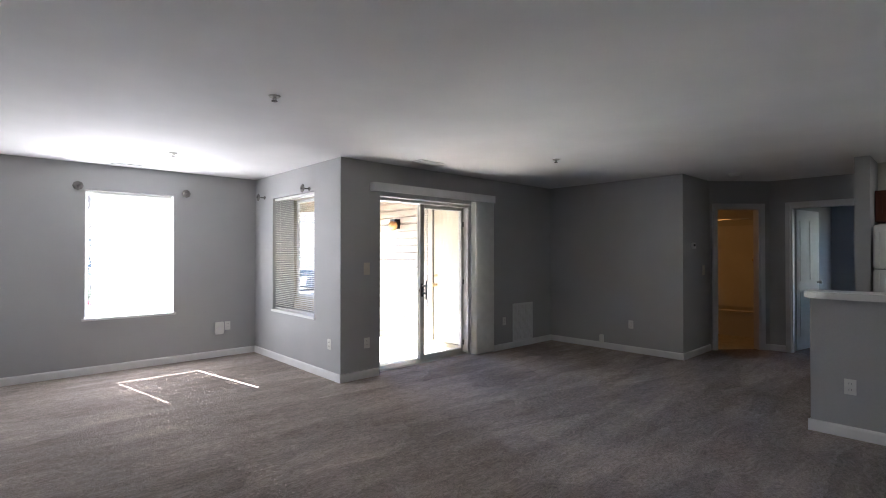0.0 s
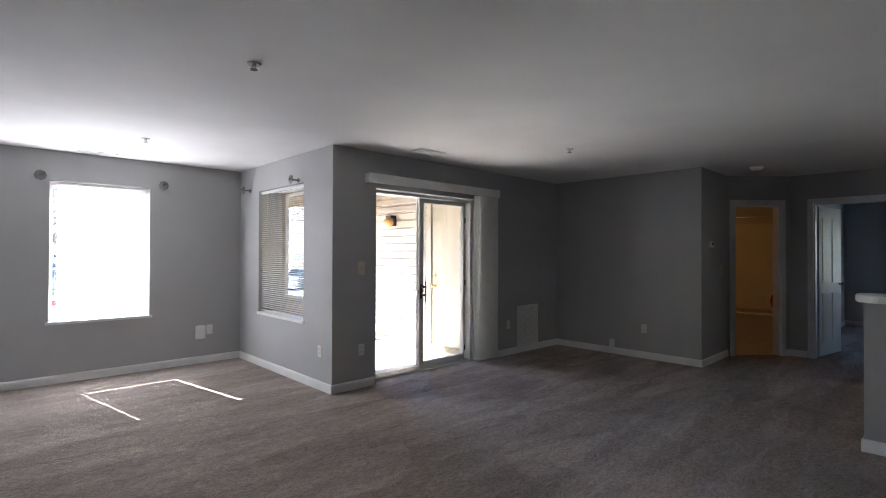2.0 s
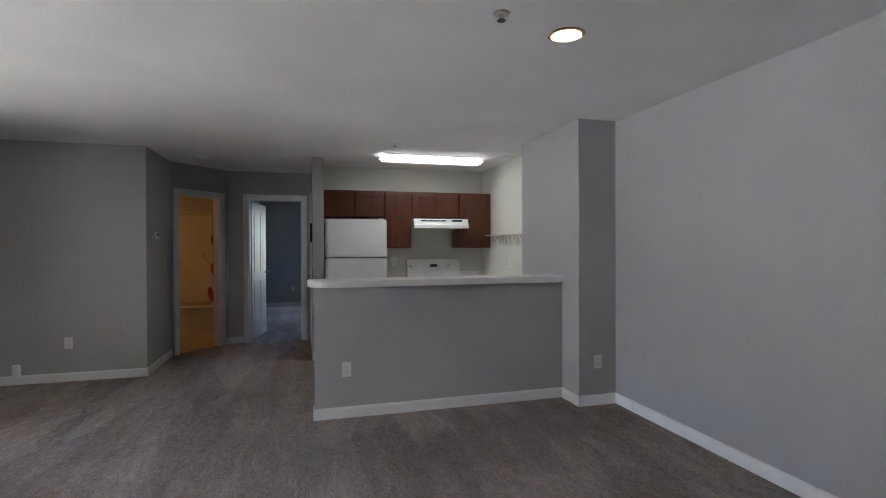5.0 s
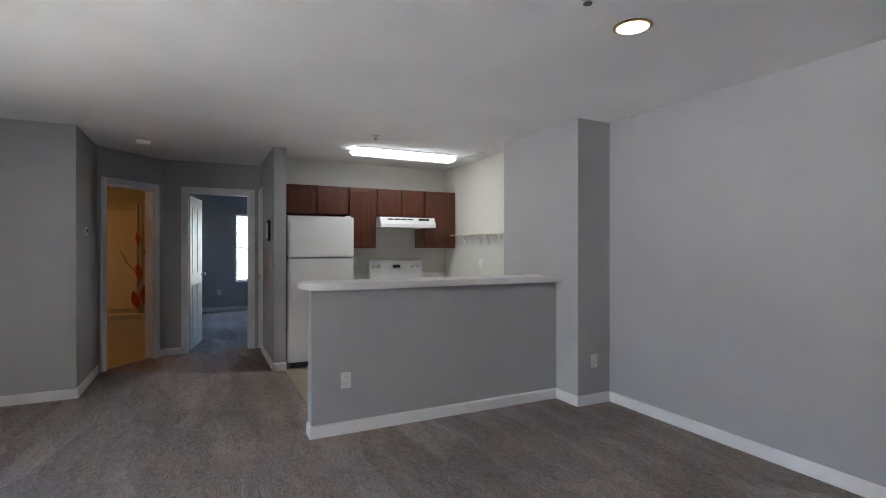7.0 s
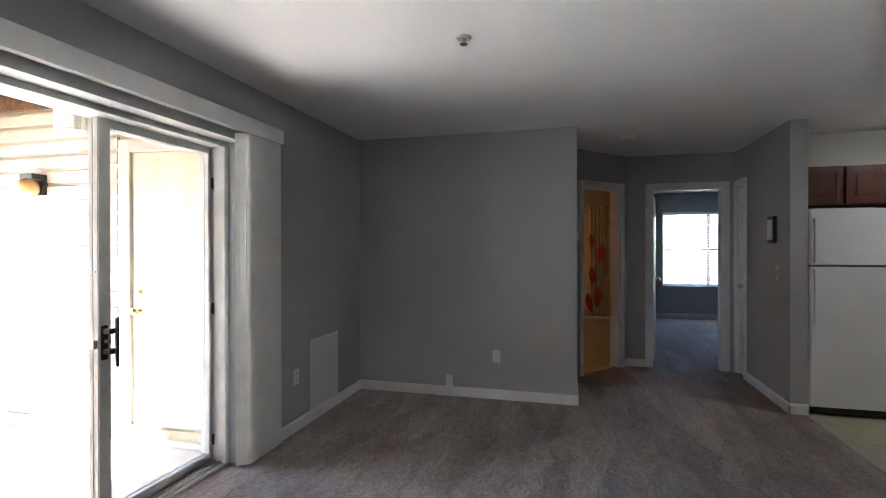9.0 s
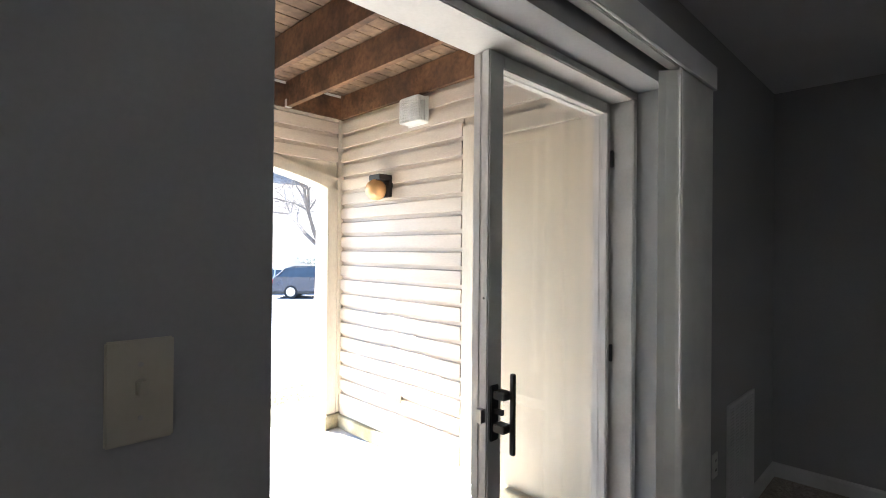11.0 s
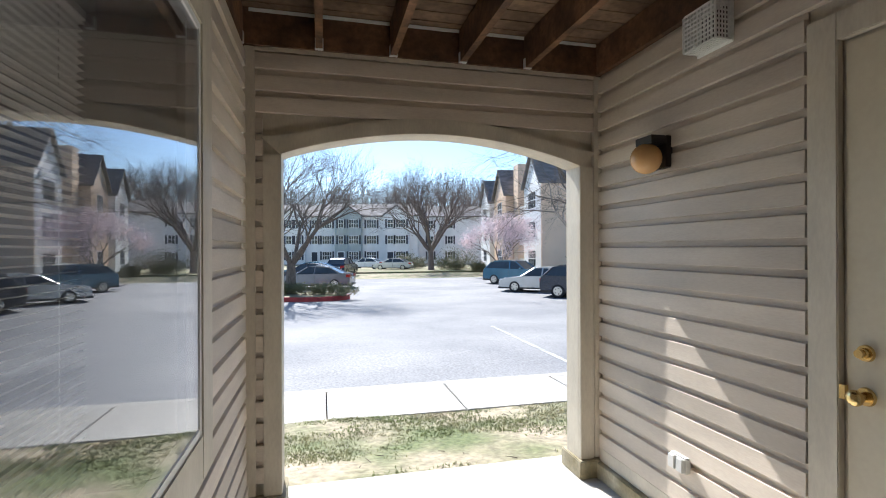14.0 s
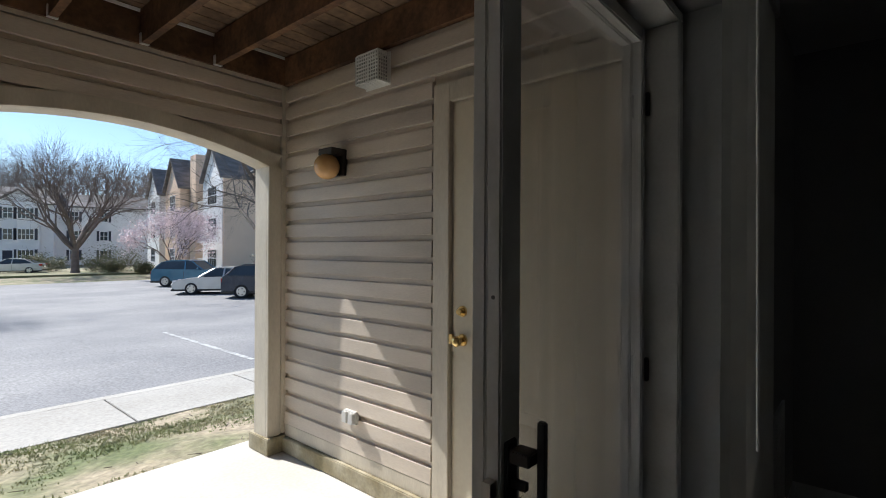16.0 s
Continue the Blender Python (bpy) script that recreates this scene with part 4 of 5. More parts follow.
s1 = side_thing("siding_right", (PR, 6.7, 0), "almond vinyl lap siding on the storage wall")
siding(s1, pose(PR, PF - 0.04, 0, 0, 0, -90), 0, PF - 0.04 - PB, SLAB + 0.2, PT, [(PF - 0.04 - 6.60, 9, -1, 2.27)])
s2 = side_thing("siding_front", (4.6, PF, 0), "almond vinyl lap siding over the arch")
siding(s2, pose(PL + 0.06, PF, 0), 0, PR - PL - 0.12, SLAB + 0.2 + LAP * 17, PT, [])
siding(s2, pose(PL + 0.06, PF, 0), 0, AX0 - 0.1 - PL - 0.06, SLAB + 0.2, SLAB + 0.2 + LAP * 17, [])
s3 = side_thing("siding_left", (PL - 0.02, 6.7, 0), "almond vinyl lap siding round the window")
siding(s3, pose(PL - 0.02, PB, 0, 0, 0, 90), 0, PF - 0.04 - PB, SLAB + 0.2, PT, [(5.60 - PB, 6.95 - PB, 0.665, 2.24)])
wc = thing("window_casing", (PL, 6.25, 0.55), "almond casing round the patio window", "window trim", inworld=True, kind="structure")
for y0, y1, z0, z1 in ((5.56, 5.70, 0.665, 2.24), (6.80, 6.94, 0.665, 2.24), (5.70, 6.80, 2.115, 2.24), (5.70, 6.80, 0.665, 0.815)):
    part("board", boxes((3.482, 3.530, y0, y1, z0, z1)), EXTRIM, wc, bevel=0.004)

# storage door
sdr = thing("door_storage", (PR, 6.0, SLAB), "almond painted metal storage door, shut", "door", inworld=True, kind="structure")
part("leaf", boxes((PR - 0.012, PR, 5.52, 6.46, SLAB + 0.06, 2.13)), DOORPAINT, sdr, bevel=0.003)
for y0, y1, z0, z1 in ((6.475, 6.59, SLAB + 0.02, 2.25), (5.42, 5.505, SLAB + 0.02, 2.25), (5.505, 6.475, 2.145, 2.25)):
    part("casing_board", boxes((PR - 0.034, PR, y0, y1, z0, z1)), EXTRIM, sdr, bevel=0.004)
part("threshold", boxes((PR - 0.09, PR, 5.5, 6.48, SLAB, SLAB + 0.045)), CONCRETE, sdr, bevel=0.004)
for nm, z, q in (("dead_bolt", 1.035, 0.03), ("knob", 0.885, 0.033)):
    bm = bmesh.new()
    rod(bm, (PR - 0.012, 6.395, z), (PR - 0.022, 6.395, z), q, q * 0.9, 20)
    rod(bm, (PR - 0.02, 6.395, z), (PR - 0.05, 6.395, z), q * 0.5, q * 0.5, 16)
    if nm == "knob":
        ball(bm, (PR - 0.065, 6.395, z), 0.028, (0.8, 1, 1))
    else:
        rod(bm, (PR - 0.022, 6.395, z), (PR - 0.036, 6.395, z), 0.02, 0.018, 20)
    part(nm, bm, BRASS, sdr, "polished brass " + nm.replace("_", " "), smooth=False)
part("latch_plate", boxes((PR - 0.03, PR - 0.012, 6.455, 6.48, 0.86, 0.91)), BRASS, sdr)

# wall lamp, vent hood and outlet
wl = thing("wall_lantern", (PR, 7.42, 1.93), "amber glass globe lamp on a dark bronze bracket", "wall lamp", inworld=True)
part("bracket", boxes((PR - 0.06, PR - 0.02, 7.34, 7.48, 1.83, 2.0), (PR - 0.15, PR - 0.06, 7.34, 7.48, 1.955, 2.0)), BRONZE, wl, bevel=0.004)
bm = bmesh.new()
ball(bm, (PR - 0.125, 7.42, 1.885), 0.082, n=24)
part("globe", bm, GLOBE, wl, "amber glass globe", smooth=True)
vh = thing("dryer_vent_cover", (PR, 7.08, 2.45), "white plastic cage over a wall vent", "vent", inworld=True)
part("back_plate", boxes((PR - 0.036, PR - 0.026, 6.93, 7.15, 2.33, 2.53)), PLASTIC, vh, bevel=0.003)
part("vent_mouth", boxes((PR - 0.040, PR - 0.036, 6.955, 7.125, 2.355, 2.51)), DARKSIDE, vh)
CX0, CX1, CY0, CY1, CZ0, CZ1 = PR - 0.12, PR - 0.036, 6.945, 7.135, 2.345, 2.515
for i in range(10):
    y = CY0 + (CY1 - CY0) * i / 9
    part("cage_bar", boxes((CX0, CX0 + 0.006, y - 0.004, y + 0.004, CZ0, CZ1), (CX0 + 0.006, CX1, y - 0.004, y + 0.004, CZ0, CZ0 + 0.006)), PLASTIC, vh)
for i in range(9):
    z = CZ0 + (CZ1 - CZ0) * i / 8
    part("cage_bar", boxes((CX0 - 0.003, CX0 - 0.0005, CY0, CY1, z - 0.004, z + 0.004), (CX0, CX1, CY0 - 0.006, CY0 - 0.0042, z - 0.004, z + 0.004), (CX0, CX1, CY1 + 0.0042, CY1 + 0.006, z - 0.004, z + 0.004)), PLASTIC, vh)
for i in range(6):
    x = CX0 + (CX1 - CX0) * i / 5
    part("cage_bar", boxes((x - 0.004, x + 0.004, CY0 - 0.009, CY0 - 0.0065, CZ0, CZ1), (x - 0.004, x + 0.004, CY1 + 0.0065, CY1 + 0.009, CZ0, CZ1), (x - 0.004, x + 0.004, CY0, CY1, CZ0 - 0.003, CZ0 - 0.0005)), PLASTIC, vh)
part("cage_top", boxes((CX0, CX1, CY0, CY1, CZ1 + 0.005, CZ1 + 0.009)), PLASTIC, vh)
ob = thing("outdoor_outlet", (PR, 7.31, 0.28), "grey weatherproof outlet box with two covers", "outlet", inworld=True)
part("box", boxes((PR - 0.06, PR - 0.02, 7.21, 7.33, 0.255, 0.335)), ALU, ob, bevel=0.006)
for y in (7.24, 7.30):
    part("cover", boxes((PR - 0.075, PR - 0.06, y - 0.024, y + 0.024, 0.26, 0.33)), ALU, ob, bevel=0.004)

# deck overhead: joists along y, boards across
dk = thing("balcony_deck", (4.6, 6.7, PT), "brown stained wooden balcony deck seen from below", "balcony", inworld=True)
for i in range(5):
    x = 3.452 + 0.433 * i
    part("joist", boxes((x - 0.02, x + 0.02, PB, PF - 0.045, PT, PT + 0.2)), JOIST, dk)
part("rim_joist", boxes((3.45, PR, PF - 0.044, PF - 0.002, PT + 0.002, PT + 0.21)), JOIST, dk)
part("side_beam", boxes((PR - 0.045, PR - 0.002, PB, PF - 0.046, PT + 0.001, PT + 0.2)), JOIST, dk)
for i in range(5):
    x = 3.452 + 0.433 * i
    part("joist_hanger", boxes((x - 0.024, x + 0.024, PF - 0.075, PF - 0.045, PT - 0.002, PT + 0.06)), ALU, dk)
for i in range(24):
    y = PB - 0.05 + i * 0.121
    part("deck_board", boxes((3.3, PR + 0.1, y, y + 0.112, PT + 0.21, PT + 0.245)), DECKWOOD, dk)
# white strip painted in for the daylight that shows through a slot at the rim
part("slot_light_strip", boxes((3.5, PR - 0.05, PF - 0.05, PF - 0.045, PT + 0.185, PT + 0.205)), TRIM, dk, "pale strip in place of daylight through a slot at the rim")
solid("soffit_trim", boxes((PL + 0.06, PR - 0.04, PF - 0.03, PF - 0.001, PT - 0.025, PT)), EXTRIM, "almond trim under the deck", "trim", "structure")
# the house above and around
wall("wall_upper_house", "x", 7.45, 7.66, -0.02, 3.2, H + 0.2, 5.4, [], SIDING, "outside wall of the storey above")

# ---- outdoors ----
def height(x, y):
    """Ground level: it falls from the house to the car park."""
    for (a, za), (b, zb) in (((-99, -0.17), (8.4, -0.17)), ((8.4, -0.17), (10.45, -0.42)), ((10.45, -0.42), (13, -0.62)), ((13, -0.62), (27, -1.05)), ((27, -1.05), (999, -1.15))):
        if y <= b:
            return za + (zb - za) * (y - a) / (b - a)
    return -1.15


def strip(x0, x1, ys, lift=0.0, wobble=0.0, nx=1):
    bm = bmesh.new()
    rows = []
    for y in ys:
        rows.append([bm.verts.new((x0 + (x1 - x0) * i / nx, y, height(0, y) + lift + wobble * noise.noise((x0 + (x1 - x0) * i / nx * 1.0, y * 1.0, 0)))) for i in range(nx + 1)])
    for a, b in zip(rows, rows[1:]):
        for i in range(nx):
            bm.faces.new((a[i], a[i + 1], b[i + 1], b[i]))
    return bm


solid("ground", strip(-400, 400, [-300, 5, 8.4, 10.45, 13, 27, 60, 700], -0.14), SOIL, "bare soil and thin turf", "ground", "structure")
solid("lawn", strip(-14, 22, [8.25 + 0.22 * i for i in range(11)], 0.0, 0.05, 160), SOIL, "worn patchy lawn with bare sandy soil", "lawn", "structure")
pv = thing("pavement", (5, 11, -0.4), "pale concrete pavement slabs", "pavement", inworld=True, kind="structure")
for i in range(20):
    x = -10 + i * 1.55
    part("slab", boxes((x, x + 1.535, 10.45, 11.55, -0.6, -0.42)), PAVING, pv, bevel=0.006)
solid("kerb", boxes((-14, 22, 11.555, 11.72, -0.8, -0.425)), PAVING, "concrete kerb along the car park", "kerb", "structure", 0.015)
solid("road", strip(-120, 120, [11.72, 13, 27, 46], 0.0), ASPHALT, "sun-bleached grey asphalt car park", "car park", "structure")
bm = bmesh.new()
for k in range(5):
    x = 8.1 + 3.1 * k
    prism(bm, [(0, 0), (0.1, 0), (0.5, 5.2), (0.4, 5.2)], lambda u, v, w: (x + u, 13.05 + v, height(0, 13.05 + v) + 0.005 - w), 0.004)
solid("parking_lines", bm, LINEPAINT, "faded white parking lines", "parking line", "structure")

# grass tufts on the worn lawn
rng = random.Random(5)
vs, fs = [], []
for k in range(30000):
    x, y = rng.uniform(1.0, 10.0), rng.uniform(8.45, 10.42)
    if noise.noise((x * 0.9, y * 1.1, 3.0)) + 0.6 * noise.noise((x * 3, y * 3, 1.0)) + (y - 9.5) * 0.32 < rng.uniform(-0.15, 0.45):
        continue
    z = height(0, y) + 0.05 * noise.noise((x, y, 0))
    for j in range(3):
        a, l = rng.uniform(0, 6.28), rng.uniform(0.012, 0.032)
        dx, dy = math.cos(a), math.sin(a)
        px, py, i = x + rng.gauss(0, 0.02), y + rng.gauss(0, 0.02), len(vs)
        vs += [(px - dy * 0.006, py + dx * 0.004, z - 0.004), (px + dy * 0.006, py - dx * 0.004, z - 0.004), (px + dx * l * 0.8, py + dy * l * 0.8, z + l * 0.7)]
        fs.append((i, i + 1, i + 2))
me = bpy.data.meshes.new("grass")
me.from_pydata(vs, [], fs)
me.materials.append(GRASS)
tagged(new("grass", me), "thin dry spring grass in tufts", "grass", "", "stuff")
bm = bmesh.new()
for k in range(40):
    x, y = rng.uniform(3, 7.5), rng.uniform(8.5, 10.3)
    a = rng.uniform(0, 3.1)
    l = rng.uniform(0.01, 0.05)
    z = height(0, y) + 0.05 * noise.noise((x, y, 0)) + 0.01
    rod(bm, (x - l * math.cos(a), y - l * math.sin(a), z), (x + l * math.cos(a), y + l * math.sin(a), z + 0.008), 0.004, 0.002, 5)
solid("fallen_twigs", bm, BARK, "small fallen twigs and leaves on the lawn", "twigs", "stuff")


# bare trees
def limb(vs, fs, a, b, r0, r1, n):
    d = (b - a).normalized()
    u = d.orthogonal().normalized()
    v = d.cross(u)
    i = len(vs)
    for c, r in ((a, r0), (b, r1)):
        for k in range(n):
            t = 2 * math.pi * k / n
            vs.append(c + (u * math.cos(t) + v * math.sin(t)) * r)
    for k in range(n):
        j = (k + 1) % n
        fs.append((i + k, i + j, i + n + j, i + n + k))


def branch(vs, fs, rg, p, d, l, r, depth, up, spread, tips):
    steps = 3
    n = 8 if r > 0.06 else 5 if r > 0.02 else 3
    for s in range(steps):
        d2 = (d + Vector((rg.gauss(0, 0.12), rg.gauss(0, 0.12), rg.gauss(0, 0.08) + up))).normalized()
        q = p + d2 * l / steps
        r2 = r * (0.86 if depth else 0.7)
        limb(vs, fs, p, q, r, r2, n)
        p, d, r = q, d2, r2
        if depth and s >= 1:
            side = d.orthogonal().normalized()
            side.rotate(Matrix.Rotation(rg.uniform(0, 6.28), 3, d))
            branch(vs, fs, rg, p, (d + side * spread * rg.uniform(0.7, 1.2)).normalized(), l * rg.uniform(0.6, 0.85), r * 0.62, depth - 1, up, spread, tips)
    if depth:
        for k in range(2):
            side = d.orthogonal().normalized()
            side.rotate(Matrix.Rotation(rg.uniform(0, 6.28), 3, d))
            branch(vs, fs, rg, p, (d + side * spread * 0.7).normalized(), l * rg.uniform(0.65, 0.85), r * 0.75, depth - 1, up, spread, tips)
    else:
        tips.append(p.copy())


def tree(seed, place, trunk_h, r, first, n_limbs, depth, spread, up, bark, label, name="tree", lean=0.75):
    rg = random.Random(seed)
    f = thing(name, place, label, "tree")
    vs, fs, tips = [], [], []
    p = Vector((0, 0, -0.2))
    q = Vector((rg.gauss(0, 0.1), rg.gauss(0, 0.1), trunk_h))
    limb(vs, fs, p, p + (q - p) * 0.2, r * 1.35, r * 1.05, 10)
    limb(vs, fs, p + (q - p) * 0.2, q, r * 1.05, r * 0.85, 10)
    me = bpy.data.meshes.new("trunk")
    me.from_pydata(vs, [], fs)
    me.materials.append(bark)
    me.shade_smooth()
    t = new("trunk", me)
    t.parent = f
    vs, fs = [], []
    for k in range(n_limbs):
        a = 2 * math.pi * (k + rg.uniform(-0.2, 0.2)) / n_limbs
        e = rg.uniform(0.35, 1.0) * lean
        d = Vector((math.cos(a) * e, math.sin(a) * e, 1)).normalized()
        branch(vs, fs, rg, q - Vector((0, 0, rg.uniform(0, 0.3) * trunk_h * 0.4)), d, first, r * 0.5, depth, up, spread, tips)
    me = bpy.data.meshes.new("crown")
    me.from_pydata(vs, [], fs)
    me.materials.append(bark)
    c = new("crown", me)
    c.parent = f
    return f, tips


def scatter(name, parent, tips, rg, count, size, spread, material):
    """Small leaves or petals round the ends of twigs."""
    vs, fs = [], []
    for k in range(count):
        p = rg.choice(tips) + Vector((rg.gauss(0, spread), rg.gauss(0, spread), rg.gauss(0, spread)))
        a = Vector((rg.gauss(0, 1), rg.gauss(0, 1), rg.gauss(0, 1))).normalized()
        b = a.orthogonal().normalized()
        s, i = size * rg.uniform(0.6, 1.3), len(vs)
        vs += [p - a * s, p - b * s * 0.5, p + a * s, p + b * s * 0.5]
        fs.append((i, i + 1, i + 2, i + 3))
    me = bpy.data.meshes.new(name)
    me.from_pydata(vs, [], fs)
    me.materials.append(material)
    ob = new(name, me)
    ob.parent = parent
    return ob


def spot(px, py, drop, cx=3.898, cy=5.087):
    """A place on the car park, by bearing (tangent) and range along the way out of the patio."""
    return (cx + 0.292 * py + 0.9565 * px, cy + 0.9565 * py - 0.292 * px, drop)


# ---- buildings across the car park ----
def facade_window(parent, m, x, z, w, h, shutters):
    """A window with frame, bars, panes and shutters on a wall that faces -y of m."""
    f = part("window", boxes((x - w / 2, x + w / 2, -0.05, 0.02, z, z + h)), TRIM, parent)
    f.data.transform(m)
    cols = 4 if w > 1.5 else 2
    for c in range(cols):
        a = x - w / 2 + 0.07 + c * (w - 0.07) / cols
        for k in range(2):
            z0 = z + 0.07 + k * (h - 0.07) / 2
            p = part("pane", boxes((a, a + (w - 0.07) / cols - 0.07, -0.056, -0.05, z0, z0 + (h - 0.07) / 2 - 0.07)), DARKGLASS, f)
            p.data.transform(m)
    if shutters:
        for s in (-1, 1):
            c = x + s * (w / 2 + 0.22)
            p = part("shutter", boxes((c - 0.15, c + 0.15, -0.06, 0.0, z - 0.03, z + h + 0.03)), SHUTTER, parent)
            p.data.transform(m)


def lapped(parent, name, m, x0, x1, y0, y1, z0, z1, material, lap=0.2):
    """A storey-high block with lapped boards on its faces."""
    bm = bmesh.new()
    box(bm, x0, x1, y0, y1, z0, z1, m)
    w = part(name, bm, material, parent)
    bm = bmesh.new()
    z = z0
    while z < z1 - 0.05:
        e = 0.022
        box(bm, x0 - e, x1 + e, y0 - e, y1 + e, z, z + lap * 0.45, m)
        z += lap
    tagged(part("siding", bm, material, w), kind="stuff")
    return w


def gable(parent, m, x0, x1, y0, y1, z, rise, along, over=0.35):
    """A gabled roof; along: the axis of the ridge."""
    bm = bmesh.new()
    if along == "x":
        mid = (y0 + y1) / 2
        pts = [(y0 - over, z - 0.1), (mid, z + rise), (y1 + over, z - 0.1), (y1 + over, z + 0.1), (mid, z + rise + 0.22), (y0 - over, z + 0.1)]
        prism(bm, pts, lambda u, v, w: m @ Vector((x0 - over + w, u, v)), x1 - x0 + 2 * over)
    else:
        mid = (x0 + x1) / 2
        pts = [(x0 - over, z - 0.1), (mid, z + rise), (x1 + over, z - 0.1), (x1 + over, z + 0.1), (mid, z + rise + 0.22), (x0 - over, z + 0.1)]
        prism(bm, pts, lambda u, v, w: m @ Vector((u, y0 - over + w, v)), y1 - y0 + 2 * over)
    return part("roof", bm, ROOFING, parent)


def gable_wall(parent, m, x0, x1, y, z, rise, material):
    bm = bmesh.new()
    prism(bm, [(x0, z), (x1, z), ((x0 + x1) / 2, z + rise)], lambda u, v, w: m @ Vector((u, y + w, v)), 0.2)
    part("gable_wall", bm, material, parent)


def gable_end(parent, m, x, y0, y1, z, rise, material):
    bm = bmesh.new()
    prism(bm, [(y0, z), (y1, z), ((y0 + y1) / 2, z + rise)], lambda u, v, w: m @ Vector((x + w, u, v)), 0.2)
    part("gable_wall", bm, material, parent)


FLOORH = 2.75
b1 = thing("apartment_building", spot(-18, 84, -1.15), "three-storey white and grey sided apartment building with dark shutters", "building", turn=-17.0)
I = Matrix.Identity(4)
lapped(b1, "wall", I, -16, 9, 0, 11, 0, 8.3, WHITESIDE)
gable(b1, I, -16, 9, 0, 11, 8.3, 2.4, "x")
gable_end(b1, I, 8.8, 0, 11, 8.3, 2.4, WHITESIDE)
lapped(b1, "end_block", I, 9.02, 27, 3.0, 11, 0, 8.3, WHITESIDE)
gable(b1, I, 9.4, 27, 3.0, 11, 8.3, 2.0, "x")
for x0, x1, pr, col in ((-14.5, -10.5, 0.7, WHITESIDE), (-5.2, -0.6, 0.9, GREYSIDE), (3.2, 7.6, 0.7, WHITESIDE)):
    lapped(b1, "bay", I, x0, x1, -pr, 0, 0, 8.3, col)
    gable(b1, I, x0, x1, -pr, 5, 8.3, 1.7, "y", 0.25)
    gable_wall(b1, I, x0, x1, -pr + 0.02, 8.3, 1.65, col)
for k in range(3):
    z = 0.75 + k * FLOORH
    for x, y, w in ((-13.3, -0.7, 1.0), (-11.6, -0.7, 1.0), (-9.0, 0, 1.0), (-6.8, 0, 1.7), (-4.1, -0.9, 0.9), (-1.9, -0.9, 1.7), (1.0, 0, 1.7), (4.4, -0.7, 1.0), (6.2, -0.7, 1.7)):
        if k == 0 and x in (-9.0, -4.1, 4.4):
            d = part("door", boxes((x - 0.5, x + 0.5, y - 0.06, y, 0.0, 2.1)), SHUTTER, b1)
            part("door_frame", boxes((x - 0.62, x - 0.5, y - 0.07, y, 0, 2.25), (x + 0.5, x + 0.62, y - 0.07, y, 0, 2.25), (x - 0.5, x + 0.5, y - 0.07, y, 2.1, 2.25)), TRIM, d)
        else:
            facade_window(b1, pose(0, y, 0), x, z, w, 1.45, True)
    for xx in (11.0, 14.5):
        facade_window(b1, pose(0, 3, 0), xx, z, 1.0, 1.4, True)

b2 = thing("apartment_building", spot(6.4, 44.5, -1.0), "three-storey building with a white gabled front and tan side walls", "building", turn=0.0)
FY = Vector((-4.6, 25, 0)).normalized()
ang = math.atan2(-(0.9565 * FY.x + 0.292 * FY.y), 0.9565 * FY.y - 0.292 * FY.x)
# its own x runs away along the front, and +y faces the car park
b2.matrix_basis = pose(*spot(6.4, 44.5, -1.0), 0, 0, math.degrees(ang) + 90)

lapped(b2, "wall", I, 0.0, 26, -11.0, -1.6, 0, 8.4, TANSIDE)
lapped(b2, "front_block", I, 0.15, 5.2, -1.6, 0.0, 0, 8.4, WHITESIDE)
lapped(b2, "end_wall", I, -0.06, 0.09, -1.6, -0.03, 0, 8.4, TANSIDE)
lapped(b2, "front_block", I, 11.0, 16.5, -1.6, 0.4, 0, 8.4, TANSIDE)
lapped(b2, "front_block", I, 20.0, 25.5, -1.6, 0.2, 0, 8.4, WHITESIDE)
gable(b2, I, 0, 26, -11, -1.6, 8.4, 2.8, "x")
gable_end(b2, I, 0.02, -11, -1.6, 8.4, 2.75, TANSIDE)
for x0, x1, yf, col in ((0.15, 5.2, 0.0, WHITESIDE), (11.0, 16.5, 0.4, TANSIDE), (20.0, 25.5, 0.2, WHITESIDE)):
    gable(b2, I, x0, x1, -6, yf, 8.4, 3.1, "y", 0.3)
    gable_wall(b2, I, x0, x1, yf - 0.22, 8.4, 3.05, col)
FLIP = pose(0, 0, 0, 0, 0, 180)
for k in range(3):
    z = 0.7 + k * FLOORH
    for x, y, w in ((2.6, 0.0, 2.3), (13.7, 0.4, 1.9), (22.7, 0.2, 1.9)):
        facade_window(b2, pose(0, y, 0) @ FLIP, -x, z, w, 1.6, False)
    facade_window(b2, pose(0, 0, 0, 0, 0, -90), 5.0, z + 0.2, 0.9, 1.2, False)
    for x in (7.0, 18.0):
        p = part("balcony", boxes((x - 1.4, x + 1.6, -1.6, -0.5, 0.1 + k * FLOORH, 0.3 + k * FLOORH)), TRIM, b2)
        part("balcony_opening", boxes((x - 1.1, x + 1.3, -1.6, -1.55, 0.35 + k * FLOORH, 2.4 + k * FLOORH)), SHUTTER, b2)
        for q in range(10):
            part("baluster", boxes((x - 1.35 + q * 0.31, x - 1.31 + q * 0.31, -0.56, -0.52, 0.3 + k * FLOORH, 1.3 + k * FLOORH)), TRIM, p)
        part("rail", boxes((x - 1.4, x + 1.6, -0.57, -0.5, 1.3 + k * FLOORH, 1.38 + k * FLOORH)), TRIM, p)
part("chimney", boxes((8.9, 10.6, -2.6, -0.4, 0, 11.6)), TANSIDE, b2)

